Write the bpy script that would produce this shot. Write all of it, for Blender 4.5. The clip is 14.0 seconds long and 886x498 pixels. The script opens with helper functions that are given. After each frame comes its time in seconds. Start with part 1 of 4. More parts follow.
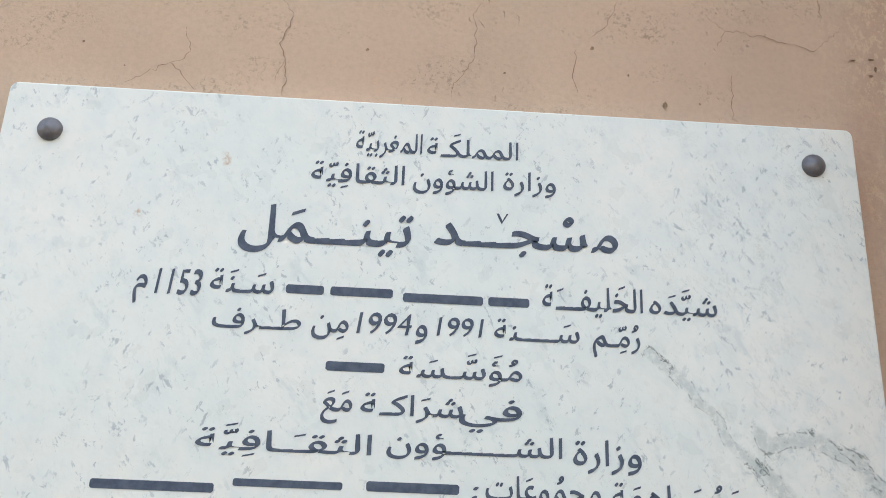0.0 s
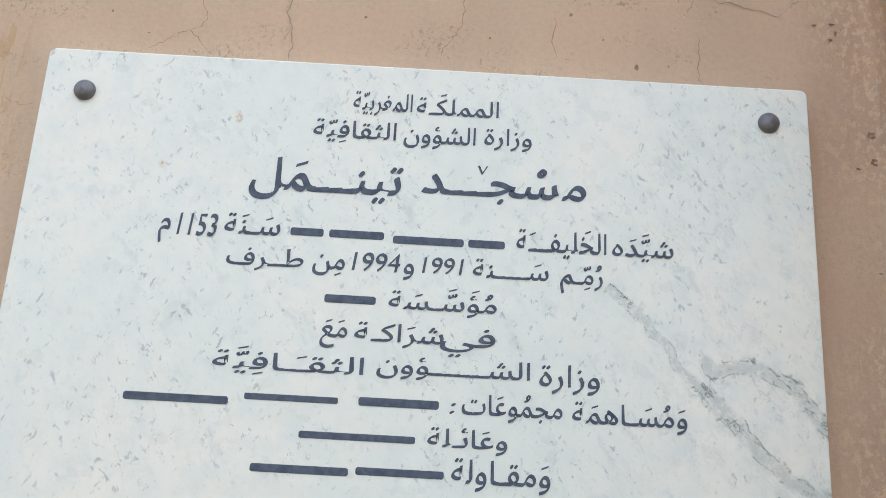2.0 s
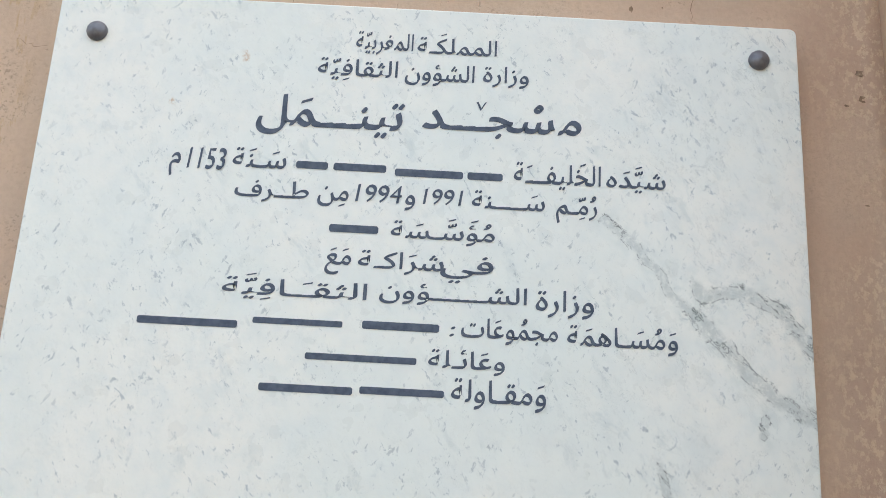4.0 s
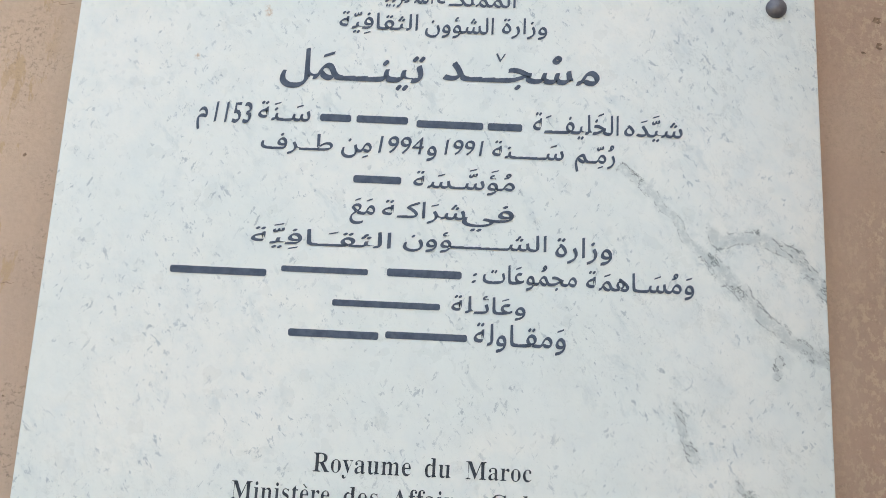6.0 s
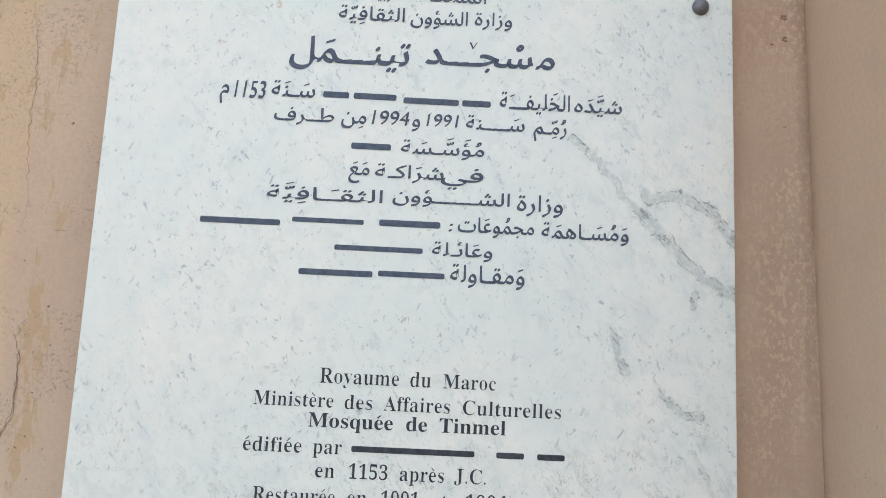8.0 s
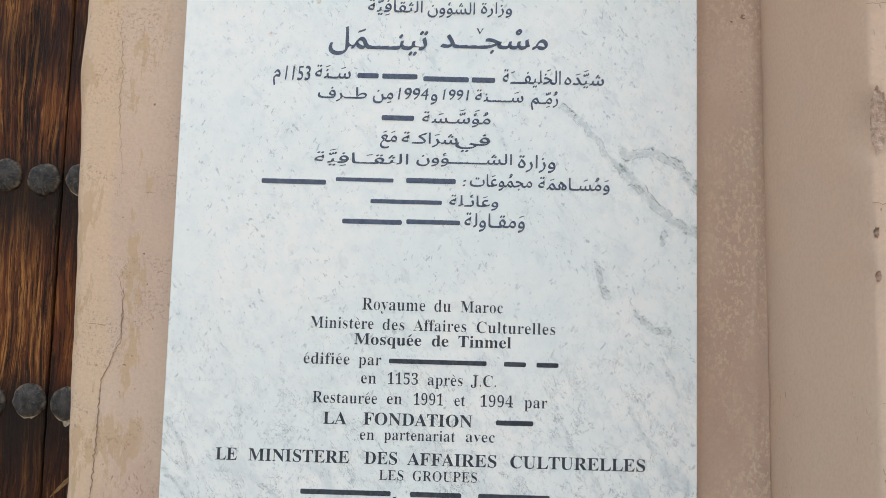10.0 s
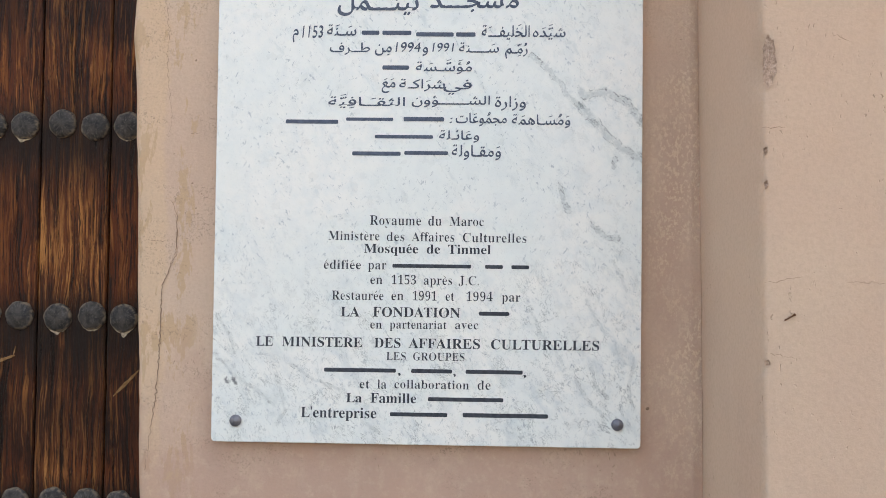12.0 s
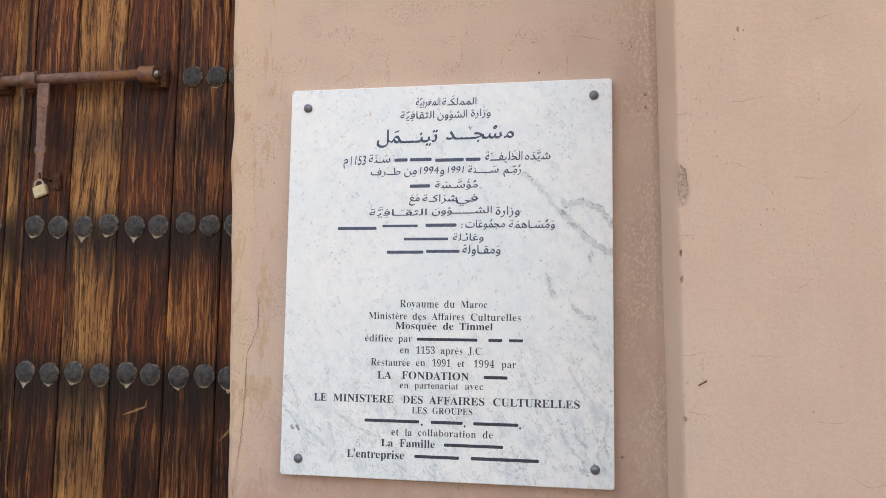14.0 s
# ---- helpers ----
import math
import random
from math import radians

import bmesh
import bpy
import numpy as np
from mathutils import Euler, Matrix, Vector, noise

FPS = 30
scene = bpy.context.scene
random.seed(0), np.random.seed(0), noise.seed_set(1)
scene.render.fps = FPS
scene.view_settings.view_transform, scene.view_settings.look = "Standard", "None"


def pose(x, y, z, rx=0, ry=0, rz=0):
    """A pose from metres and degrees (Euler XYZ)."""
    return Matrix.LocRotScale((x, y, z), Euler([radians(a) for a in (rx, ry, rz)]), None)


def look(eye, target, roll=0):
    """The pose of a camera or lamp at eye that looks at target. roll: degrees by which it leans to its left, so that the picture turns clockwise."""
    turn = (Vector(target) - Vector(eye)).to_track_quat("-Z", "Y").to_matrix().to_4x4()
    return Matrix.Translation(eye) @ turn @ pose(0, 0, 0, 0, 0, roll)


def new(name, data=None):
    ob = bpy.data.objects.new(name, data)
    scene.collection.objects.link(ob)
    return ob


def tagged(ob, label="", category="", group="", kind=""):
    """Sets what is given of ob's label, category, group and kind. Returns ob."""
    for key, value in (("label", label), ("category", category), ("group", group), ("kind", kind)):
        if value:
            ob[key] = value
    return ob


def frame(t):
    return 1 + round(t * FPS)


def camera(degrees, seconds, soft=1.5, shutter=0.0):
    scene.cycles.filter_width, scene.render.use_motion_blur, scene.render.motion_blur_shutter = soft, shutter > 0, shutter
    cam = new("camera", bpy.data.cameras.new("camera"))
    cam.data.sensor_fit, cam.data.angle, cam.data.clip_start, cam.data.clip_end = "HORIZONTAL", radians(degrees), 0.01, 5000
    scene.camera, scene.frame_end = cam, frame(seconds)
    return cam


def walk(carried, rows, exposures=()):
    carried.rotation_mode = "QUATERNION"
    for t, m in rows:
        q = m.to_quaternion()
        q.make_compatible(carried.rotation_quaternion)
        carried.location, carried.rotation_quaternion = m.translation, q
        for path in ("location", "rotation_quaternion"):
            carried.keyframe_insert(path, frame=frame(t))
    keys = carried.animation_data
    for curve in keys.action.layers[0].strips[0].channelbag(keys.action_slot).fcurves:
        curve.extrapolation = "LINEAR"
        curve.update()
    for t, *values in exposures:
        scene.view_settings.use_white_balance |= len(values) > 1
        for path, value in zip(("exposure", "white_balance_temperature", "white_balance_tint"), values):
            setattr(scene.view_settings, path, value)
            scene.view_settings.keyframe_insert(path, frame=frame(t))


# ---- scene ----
import collections

cam = camera(57.2, 14.0, soft=0.8)
PATH = [
    (0, (-0.018, -0.61, 1.773), (0.058, 1.296, 2.375), 2.3),
    (0.5, (-0.009, -0.626, 1.771), (0.056, 1.285, 2.358), 2.3),
    (1, (0.003, -0.648, 1.765), (0.048, 1.27, 2.331), 2.6),
    (1.5, (0.009, -0.673, 1.751), (0.035, 1.253, 2.289), 2.9),
    (2, (0.019, -0.687, 1.74), (0.025, 1.249, 2.244), 3.2),
    (2.5, (0.022, -0.685, 1.725), (0.028, 1.255, 2.213), 3.2),
    (3, (0.027, -0.69, 1.709), (0.032, 1.251, 2.192), 3.2),
    (5.5, (0.026, -0.711, 1.668), (-0.004, 1.244, 2.088), 2.9),
    (6, (0.02, -0.718, 1.668), (-0.015, 1.245, 2.05), 2.8),
    (6.5, (-0.008, -0.74, 1.665), (-0.045, 1.224, 2.04), 2.8),
    (7, (-0.02, -0.781, 1.657), (-0.039, 1.191, 1.989), 2.8),
    (7.5, (-0.011, -0.839, 1.637), (0.027, 1.136, 1.952), 2.7),
    (7.7, (0.002, -0.854, 1.628), (0.038, 1.12, 1.946), 2.7),
    (9.8, (0.038, -1.053, 1.602), (0.024, 0.938, 1.797), 1.8),
    (10, (0.019, -1.083, 1.597), (0.003, 0.909, 1.773), 1.6),
    (10.5, (-0.011, -1.158, 1.58), (-0.023, 0.837, 1.707), 1.4),
    (11, (0.006, -1.207, 1.558), (-0.009, 0.79, 1.652), 1.2),
    (11.5, (0.047, -1.273, 1.541), (0.008, 0.726, 1.601), 0.9),
    (12, (0.059, -1.332, 1.538), (0.009, 0.667, 1.587), 0.7),
    (12.5, (0.047, -1.404, 1.538), (-0.046, 0.593, 1.595), 0.7),
    (13, (0.066, -1.501, 1.553), (-0.119, 0.487, 1.664), 0.9),
    (13.5, (0.162, -1.593, 1.567), (-0.106, 0.38, 1.747), 1.1),
    (14, (0.306, -1.688, 1.566), (-0.053, 0.27, 1.76), 0.8),
]
walk(cam, [(t, look(eye, target, roll)) for t, eye, target, roll in PATH],
     [(0.0, 3.05, 8050, 1), (7.5, 3.05, 8050, 1), (10.5, 3.08, 8050, 3), (12.5, 3.11, 8100, 6), (14.0, 3.15, 8150, 9)])

# ---- sky, sun ----
# open shade: the sun stands high behind the gate, the sky in front lights the wall
SUN_ELEV, SUN_FROM = 42.0, 25.0          # degrees; bearing of the sun from +y towards +x
world = bpy.data.worlds.new("sky")
scene.world = world
world.use_nodes = True
sky = world.node_tree.nodes.new("ShaderNodeTexSky")
sky.sky_type, sky.sun_disc = "NISHITA", False
sky.sun_elevation, sky.sun_rotation = radians(SUN_ELEV), radians(SUN_FROM)
sky.air_density, sky.dust_density, sky.ozone_density = 0.7, 10.0, 0.5
world.node_tree.links.new(sky.outputs["Color"], world.node_tree.nodes["Background"].inputs["Color"])
world.node_tree.nodes["Background"].inputs["Strength"].default_value = 0.15
sun = new("sun", bpy.data.lights.new("sun", "SUN"))
sun.data.energy, sun.data.angle, sun.data.color = 2.2, radians(0.53), (1.0, 0.95, 0.87)
_e, _b = radians(SUN_ELEV), radians(SUN_FROM)
sun.matrix_world = look((math.cos(_e) * math.sin(_b) * 20, math.cos(_e) * math.cos(_b) * 20, math.sin(_e) * 20), (0, 0, 0))


# ---- materials ----
class Nodes:
    """A small writer of node materials: sockets or plain values go in, sockets come out."""

    def __init__(self, name):
        self.m = bpy.data.materials.new(name)
        self.m.use_nodes = True
        self.t = self.m.node_tree
        self.bsdf = self.t.nodes["Principled BSDF"]

    def put(self, socket, value):
        if isinstance(value, bpy.types.NodeSocket):
            self.t.links.new(value, socket)
        elif isinstance(value, tuple) and len(value) == 3 and socket.type == "RGBA":
            socket.default_value = (*value, 1)
        else:
            socket.default_value = value

    def node(self, kind, inputs, out=0, operation="", use_clamp=False, interpolation_type="", feature=""):
        n = self.t.nodes.new("ShaderNode" + kind)
        if operation:
            n.operation = operation
        if use_clamp:
            n.use_clamp = True
        if interpolation_type:
            n.interpolation_type = interpolation_type
        if feature:
            n.feature = feature
        for k, v in inputs.items():
            self.put(n.inputs[k], v)
        return n.outputs[out]

    def calc(self, op, a, b=0.0, clamp=False):
        return self.node("Math", {0: a, 1: b}, operation=op, use_clamp=clamp)

    def vec(self, op, a, b=(0, 0, 0), out=0):
        return self.node("VectorMath", {0: a, 1: b}, out, operation=op)

    def place(self):
        return self.node("TexCoord", {}, "Object")

    def scaled(self, v, s):
        return self.node("Mapping", {"Vector": v, "Scale": s})

    def turned(self, v, r, s):
        v = self.node("Mapping", {"Vector": v, "Rotation": tuple(radians(a) for a in r)})
        return self.node("Mapping", {"Vector": v, "Scale": s})

    def grain(self, v, scale, detail=4.0, rough=0.55, distortion=0.0, out="Fac"):
        return self.node("TexNoise", {"Vector": v, "Scale": scale, "Detail": detail, "Roughness": rough, "Distortion": distortion}, out)

    def cells(self, v, scale, out="Distance", feature="F1", randomness=1.0):
        return self.node("TexVoronoi", {"Vector": v, "Scale": scale, "Randomness": randomness}, out, feature=feature)

    def step(self, f, lo, hi, a=0.0, b=1.0):
        return self.node("MapRange", {"Value": f, "From Min": lo, "From Max": hi, "To Min": a, "To Max": b}, interpolation_type="SMOOTHSTEP")

    def mix(self, f, a, b, mode="MIX"):
        n = self.t.nodes.new("ShaderNodeMix")
        n.data_type, n.blend_type = "RGBA", mode
        self.put(n.inputs[0], f), self.put(n.inputs[6], a), self.put(n.inputs[7], b)
        return n.outputs[2]

    def chance(self):
        return self.node("ObjectInfo", {}, "Random")

    def bump(self, *layers):
        """layers: (height, metres)"""
        normal = None
        for h, d in layers:
            n = self.t.nodes.new("ShaderNodeBump")
            self.put(n.inputs["Height"], h)
            n.inputs["Distance"].default_value, n.inputs["Strength"].default_value = d, 1.0
            if normal is not None:
                self.t.links.new(normal, n.inputs["Normal"])
            normal = n.outputs[0]
        self.t.links.new(normal, self.bsdf.inputs["Normal"])

    def segment(self, p, a, b):
        """distance of p to the segment a-b, both given as (x, z)"""
        a3, ba = (a[0], 0, a[1]), (b[0] - a[0], 0, b[1] - a[1])
        pa = self.vec("SUBTRACT", p, a3)
        t = self.calc("DIVIDE", self.vec("DOT_PRODUCT", pa, ba, "Value"), ba[0] ** 2 + ba[2] ** 2, True)
        sc = self.node("VectorMath", {0: ba, "Scale": t}, operation="SCALE")
        return self.vec("LENGTH", self.vec("SUBTRACT", pa, sc), out="Value")

    def polyline(self, p, pts):
        d = None
        for a, b in zip(pts, pts[1:]):
            s = self.segment(p, a, b)
            d = s if d is None else self.calc("MINIMUM", d, s)
        return d

    def done(self, color, rough, metal=0.0, spec=0.5):
        self.put(self.bsdf.inputs["Base Color"], color)
        self.put(self.bsdf.inputs["Roughness"], rough)
        self.put(self.bsdf.inputs["Metallic"], metal)
        self.put(self.bsdf.inputs["Specular IOR Level"], spec)
        return self.m


def plaster(name, pink, ochre, grey, repaired=False):
    n = Nodes(name)
    p = n.place()
    big = n.grain(p, 2.2, 3)
    mid = n.grain(n.scaled(p, (1, 1, 0.45)), 9, 5, 0.6)
    col = n.mix(n.step(big, 0.38, 0.62), pink, ochre)
    col = n.mix(n.step(mid, 0.48, 0.70, 0.0, 0.55), col, grey)
    fine = n.grain(p, 190, 4, 0.65)
    if repaired:
        # a strip of yellower mortar along the gate, flaking paint beside it, scraped mortar in the corner
        x = n.node("SeparateXYZ", {0: p}, 0)
        wave = n.calc("MULTIPLY", n.calc("SUBTRACT", n.grain(n.scaled(p, (1, 1, 0.6)), 12, 5, 0.65), 0.5), 0.07)
        strip = n.step(n.calc("ADD", x, wave), -0.452, -0.438, 1, 0)
        col = n.mix(n.calc("MULTIPLY", strip, 0.85), col, (0.635, 0.462, 0.312))
        flake = n.step(n.grain(n.scaled(p, (1, 1, 0.30)), 30, 6, 0.68, 0.3), 0.555, 0.60)
        side = n.step(x, -0.40, -0.37, 1, 0)
        col = n.mix(n.calc("MULTIPLY", n.calc("MULTIPLY", flake, side), 0.8), col, (0.52, 0.36, 0.215))
        scrape = n.calc("MULTIPLY", n.step(n.grain(n.scaled(p, (1, 1, 0.7)), 150, 5, 0.72), 0.50, 0.58), n.calc("MULTIPLY", n.step(x, 0.345, 0.415, 0.25, 1.0), n.calc("MULTIPLY", n.step(x, 0.33, 0.35), n.step(n.grain(p, 5, 2), 0.34, 0.52))))
        # patchy browner tone that sets in towards the inner corner
        corner_brown = n.calc("MULTIPLY", n.step(x, 0.335, 0.375), n.step(n.grain(n.scaled(p, (1, 1, 0.5)), 7, 5, 0.65), 0.38, 0.60))
        col = n.mix(n.calc("MULTIPLY", corner_brown, 0.55), col, (0.485, 0.325, 0.245))
        col = n.mix(n.calc("MULTIPLY", scrape, 0.75), col, (0.70, 0.55, 0.39))
        # reddish brown tone, stronger towards the bottom, in ragged tongues
        z = n.node("SeparateXYZ", {0: p}, 2)
        tongue = n.calc("MULTIPLY", n.calc("SUBTRACT", n.grain(n.scaled(p, (1, 1, 0.5)), 6, 6, 0.68), 0.5), 0.9)
        red_low = n.step(n.calc("ADD", z, tongue), 1.20, 1.40, 1, 0)
        red_low = n.calc("MULTIPLY", red_low, n.step(n.grain(p, 45, 5, 0.7), 0.30, 0.52, 0.35, 1.0))
        col = n.mix(n.calc("MULTIPLY", red_low, 0.65), col, (0.47, 0.305, 0.235))
        # grey lichen-like dirt in drifts
        dirt = n.calc("MULTIPLY", n.step(n.grain(p, 260, 4, 0.75), 0.52, 0.64), n.step(n.grain(n.scaled(p, (1, 1, 2.0)), 8, 5, 0.65), 0.46, 0.64))
        col = n.mix(n.calc("MULTIPLY", dirt, n.step(x, 0.30, 0.38, 0.7, 0.2)), col, (0.25, 0.185, 0.13))
    # thin pale lime bloom and trowel streaks
    trowel = n.grain(n.scaled(p, (1, 1, 0.12)), 26, 4, 0.6)
    col = n.mix(n.step(trowel, 0.56, 0.74, 0, 0.22), col, (0.64, 0.49, 0.37))
    col = n.mix(n.step(fine, 0.35, 0.75, 0.0, 0.28), col, tuple(c * 0.74 for c in pink))
    # pits where sand grains fell out, in patches
    wander = n.vec("MULTIPLY", n.grain(p, 60, 3, out="Color"), (0.02, 0.02, 0.02))
    pit = n.cells(n.scaled(n.vec("ADD", p, wander), (1, 1, 0.7)), 80)
    patch = n.step(n.grain(p, 6.5, 3), 0.52, 0.68)
    if repaired:
        patch = n.calc("MULTIPLY", patch, n.step(x, 0.30, 0.36, 1.0, 0.15))
    hole = n.calc("MULTIPLY", n.step(pit, 0.04, 0.12, 1, 0), patch)
    col = n.mix(n.calc("MULTIPLY", hole, 0.24), col, (0.21, 0.145, 0.10))
    # short upright nicks
    nick = n.cells(n.scaled(n.vec("ADD", p, wander), (1, 1, 0.22)), 150)
    hole2 = n.calc("MULTIPLY", n.step(nick, 0.08, 0.18, 1, 0), n.step(n.grain(p, 4.5, 3), 0.52, 0.64))
    if repaired:
        hole2 = n.calc("MULTIPLY", hole2, n.step(x, 0.30, 0.36, 1.0, 0.12))
    col = n.mix(n.calc("MULTIPLY", hole2, 0.6), col, (0.24, 0.165, 0.11))
    grit = n.grain(p, 75, 5, 0.7)
    if repaired:
        grit = n.calc("MULTIPLY", grit, n.step(x, 0.33, 0.41, 0.25, 1.0))
    n.bump((n.grain(p, 10, 3), 0.0022 if repaired else 0.0010), (grit, 0.0022 if repaired else 0.0004), (n.calc("MULTIPLY", n.calc("ADD", hole, hole2), -1), 0.0010), (fine, 0.0005))
    return n.done(col, n.step(fine, 0.2, 0.8, 0.78, 0.95), spec=0.25)


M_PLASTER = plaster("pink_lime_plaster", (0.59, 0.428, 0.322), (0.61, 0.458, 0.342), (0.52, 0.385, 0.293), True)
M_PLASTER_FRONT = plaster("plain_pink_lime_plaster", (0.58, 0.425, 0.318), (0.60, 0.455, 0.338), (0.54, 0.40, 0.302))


def crack_fill():
    n = Nodes("crack_shadowed_dirt")
    return n.done(n.mix(n.grain(n.place(), 120, 3), (0.20, 0.135, 0.09), (0.36, 0.25, 0.18)), 0.95, spec=0.1)


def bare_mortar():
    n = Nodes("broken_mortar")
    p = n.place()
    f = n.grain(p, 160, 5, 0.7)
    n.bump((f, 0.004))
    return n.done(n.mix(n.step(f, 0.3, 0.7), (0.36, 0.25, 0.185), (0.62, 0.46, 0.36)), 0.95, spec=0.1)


def marble():
    n = Nodes("white_veined_marble")
    p = n.place()
    x, z = n.node("SeparateXYZ", {0: p}, 0), n.node("SeparateXYZ", {0: p}, 2)

    def wander(scale, amount, at):
        w = n.grain(n.vec("ADD", p, at), scale, 6, 0.7, out="Color")
        return n.vec("MULTIPLY", n.vec("SUBTRACT", w, (0.5, 0.5, 0.5)), (amount, 0.0, amount))

    # creamy and cool white, mottled at a hand's width and at a finger's width
    tone, mottle = n.grain(p, 5.0, 4), n.grain(p, 38, 4, 0.6)
    col = n.mix(n.step(tone, 0.35, 0.65), (0.83, 0.835, 0.785), (0.765, 0.81, 0.775))
    col = n.mix(n.step(mottle, 0.40, 0.68, 0, 0.55), col, (0.715, 0.765, 0.745))
    grey, dark = (0.40, 0.45, 0.44), (0.105, 0.12, 0.12)
    # short slanting flecks and specks, in drifts
    flow, flow2 = n.turned(p, (0, 32, 0), (1, 1, 0.52)), n.turned(p, (0, -28, 0), (1, 1, 0.50))
    drift = n.step(n.grain(p, 11, 4, 0.6), 0.40, 0.60)
    drift2 = n.step(n.grain(n.vec("ADD", p, (3.0, 1.0, 5.0)), 10, 4, 0.6), 0.40, 0.60)
    cloud = n.calc("MULTIPLY", n.step(n.grain(flow, 60, 6, 0.7, 0.4), 0.53, 0.68), drift)
    col = n.mix(n.calc("MULTIPLY", cloud, 0.42), col, (0.53, 0.60, 0.60))
    fleck = n.calc("MULTIPLY", n.step(n.grain(flow, 150, 6, 0.7, 0.3), 0.585, 0.64), drift)
    col = n.mix(n.calc("MULTIPLY", fleck, 0.62), col, (0.30, 0.36, 0.40))
    fleck2 = n.calc("MULTIPLY", n.step(n.grain(flow2, 140, 6, 0.7, 0.3), 0.59, 0.645), drift2)
    col = n.mix(n.calc("MULTIPLY", fleck2, 0.62), col, (0.30, 0.36, 0.39))
    speck = n.step(n.grain(p, 420, 3, 0.6), 0.68, 0.73)
    col = n.mix(n.calc("MULTIPLY", speck, 0.5), col, (0.34, 0.37, 0.38))
    # webs of thin broken veins, thickest over the lower part and along one edge
    low, edge = n.step(z, 1.66, 1.34), n.step(x, 0.08, 0.30)
    some = n.calc("ADD", n.calc("ADD", n.calc("MULTIPLY", low, 0.72), n.calc("MULTIPLY", edge, 0.20)), 0.06)
    slope = n.vec("ADD", n.turned(p, (0, 32, 0), (1, 1, 0.55)), wander(50, 0.012, (1.0, 2.0, 0.0)))
    for scale, wide, amount in ((9, 0.006, 1.0), (21, 0.009, 0.8), (44, 0.013, 0.5)):
        web = n.calc("ABSOLUTE", n.calc("SUBTRACT", n.grain(slope, scale * 1.2, 7, 0.72, 0.35), 0.5))
        vein = n.calc("MULTIPLY", n.step(web, 0.0, wide, 1, 0), n.step(n.grain(p, scale * 1.6, 4), 0.47, 0.56))
        col = n.mix(n.calc("MULTIPLY", vein, n.calc("MULTIPLY", some, amount), True), col, (0.15, 0.185, 0.185))
    # patchy blue-grey tint, stronger towards the bottom and one edge
    haze = n.calc("MULTIPLY", n.step(n.grain(slope, 22, 6, 0.7), 0.48, 0.70), n.calc("MULTIPLY", some, 0.8))
    col = n.mix(haze, col, (0.53, 0.595, 0.605))
    # the larger veins: a torn pale grey body, split along its length by thin dark cracks
    body_p = n.vec("ADD", n.vec("ADD", p, wander(34, 0.016, (0, 0, 0))), wander(110, 0.005, (5.0, 0, 1.0)))
    rib, gap = n.grain(p, 130, 6, 0.75), n.grain(p, 70, 5, 0.65)
    along = n.vec("ADD", n.turned(p, (0, 44, 0), (1, 1, 0.34)), wander(60, 0.006, (3.0, 3.0, 0)))
    crack_line = n.step(n.calc("ABSOLUTE", n.calc("SUBTRACT", n.grain(along, 46, 6, 0.68, 0.3), 0.5)), 0.002, 0.014, 1, 0)
    crack_line = n.calc("MULTIPLY", crack_line, n.step(gap, 0.44, 0.54))
    for veins, wide, strength in (
        ([
            [(0.249, 1.807), (0.269, 1.785), (0.293, 1.759), (0.316, 1.739), (0.352, 1.721)],
            [(0.249, 1.834), (0.253, 1.825), (0.283, 1.829), (0.298, 1.828), (0.323, 1.814), (0.352, 1.78)],
        ], 0.0090, 1.00),
        ([
            [(0.169, 1.891), (0.189, 1.874), (0.203, 1.856), (0.218, 1.842), (0.223, 1.829), (0.248, 1.807)],
            [(0.217, 1.679), (0.221, 1.662), (0.23, 1.635)],
            [(0.27, 1.615), (0.279, 1.602), (0.292, 1.592), (0.311, 1.591)],
            [(0.306, 1.72), (0.304, 1.708)],
        ], 0.0060, 0.95),
        ([
            [(-0.348, 1.395), (-0.315, 1.358), (-0.267, 1.327), (-0.248, 1.309)],
            [(-0.347, 1.46), (-0.332, 1.437), (-0.322, 1.419), (-0.315, 1.396)],
            [(-0.222, 1.378), (-0.184, 1.356), (-0.142, 1.336)],
            [(-0.245, 1.364), (-0.235, 1.327), (-0.23, 1.304), (-0.243, 1.281)],
            [(-0.104, 1.288), (-0.085, 1.275), (-0.074, 1.267)],
            [(0.263, 1.491), (0.272, 1.464), (0.291, 1.437)],
            [(0.171, 1.472), (0.185, 1.435), (0.204, 1.417), (0.222, 1.385)],
            [(0.245, 1.358), (0.269, 1.322), (0.296, 1.295)],
            [(0.268, 1.381), (0.277, 1.349), (0.296, 1.331)],
            [(0.337, 1.396), (0.335, 1.369), (0.328, 1.346), (0.337, 1.314)],
            [(0.303, 1.556), (0.317, 1.529), (0.325, 1.506)],
        ], 0.0036, 0.62),
    ):
        d = None
        for pts in veins:
            one = n.polyline(body_p, pts)
            d = one if d is None else n.calc("MINIMUM", d, one)
        body = n.calc("MULTIPLY", n.step(d, wide * 0.2, wide, 1, 0), n.step(rib, 0.32, 0.56))
        col = n.mix(n.calc("MULTIPLY", body, strength * 0.55), col, grey)
        halo = n.calc("MULTIPLY", n.step(d, wide, wide * 2.4, 1, 0), n.step(gap, 0.42, 0.62))
        col = n.mix(n.calc("MULTIPLY", halo, strength * 0.30), col, (0.55, 0.615, 0.60))
        rim = n.calc("MULTIPLY", n.step(n.calc("ABSOLUTE", n.calc("SUBTRACT", d, wide * 0.62)), 0.0, wide * 0.13, 1, 0), n.step(gap, 0.47, 0.53))
        col = n.mix(n.calc("MULTIPLY", n.calc("MULTIPLY", rim, n.step(rib, 0.40, 0.52)), strength * 0.6), col, dark)
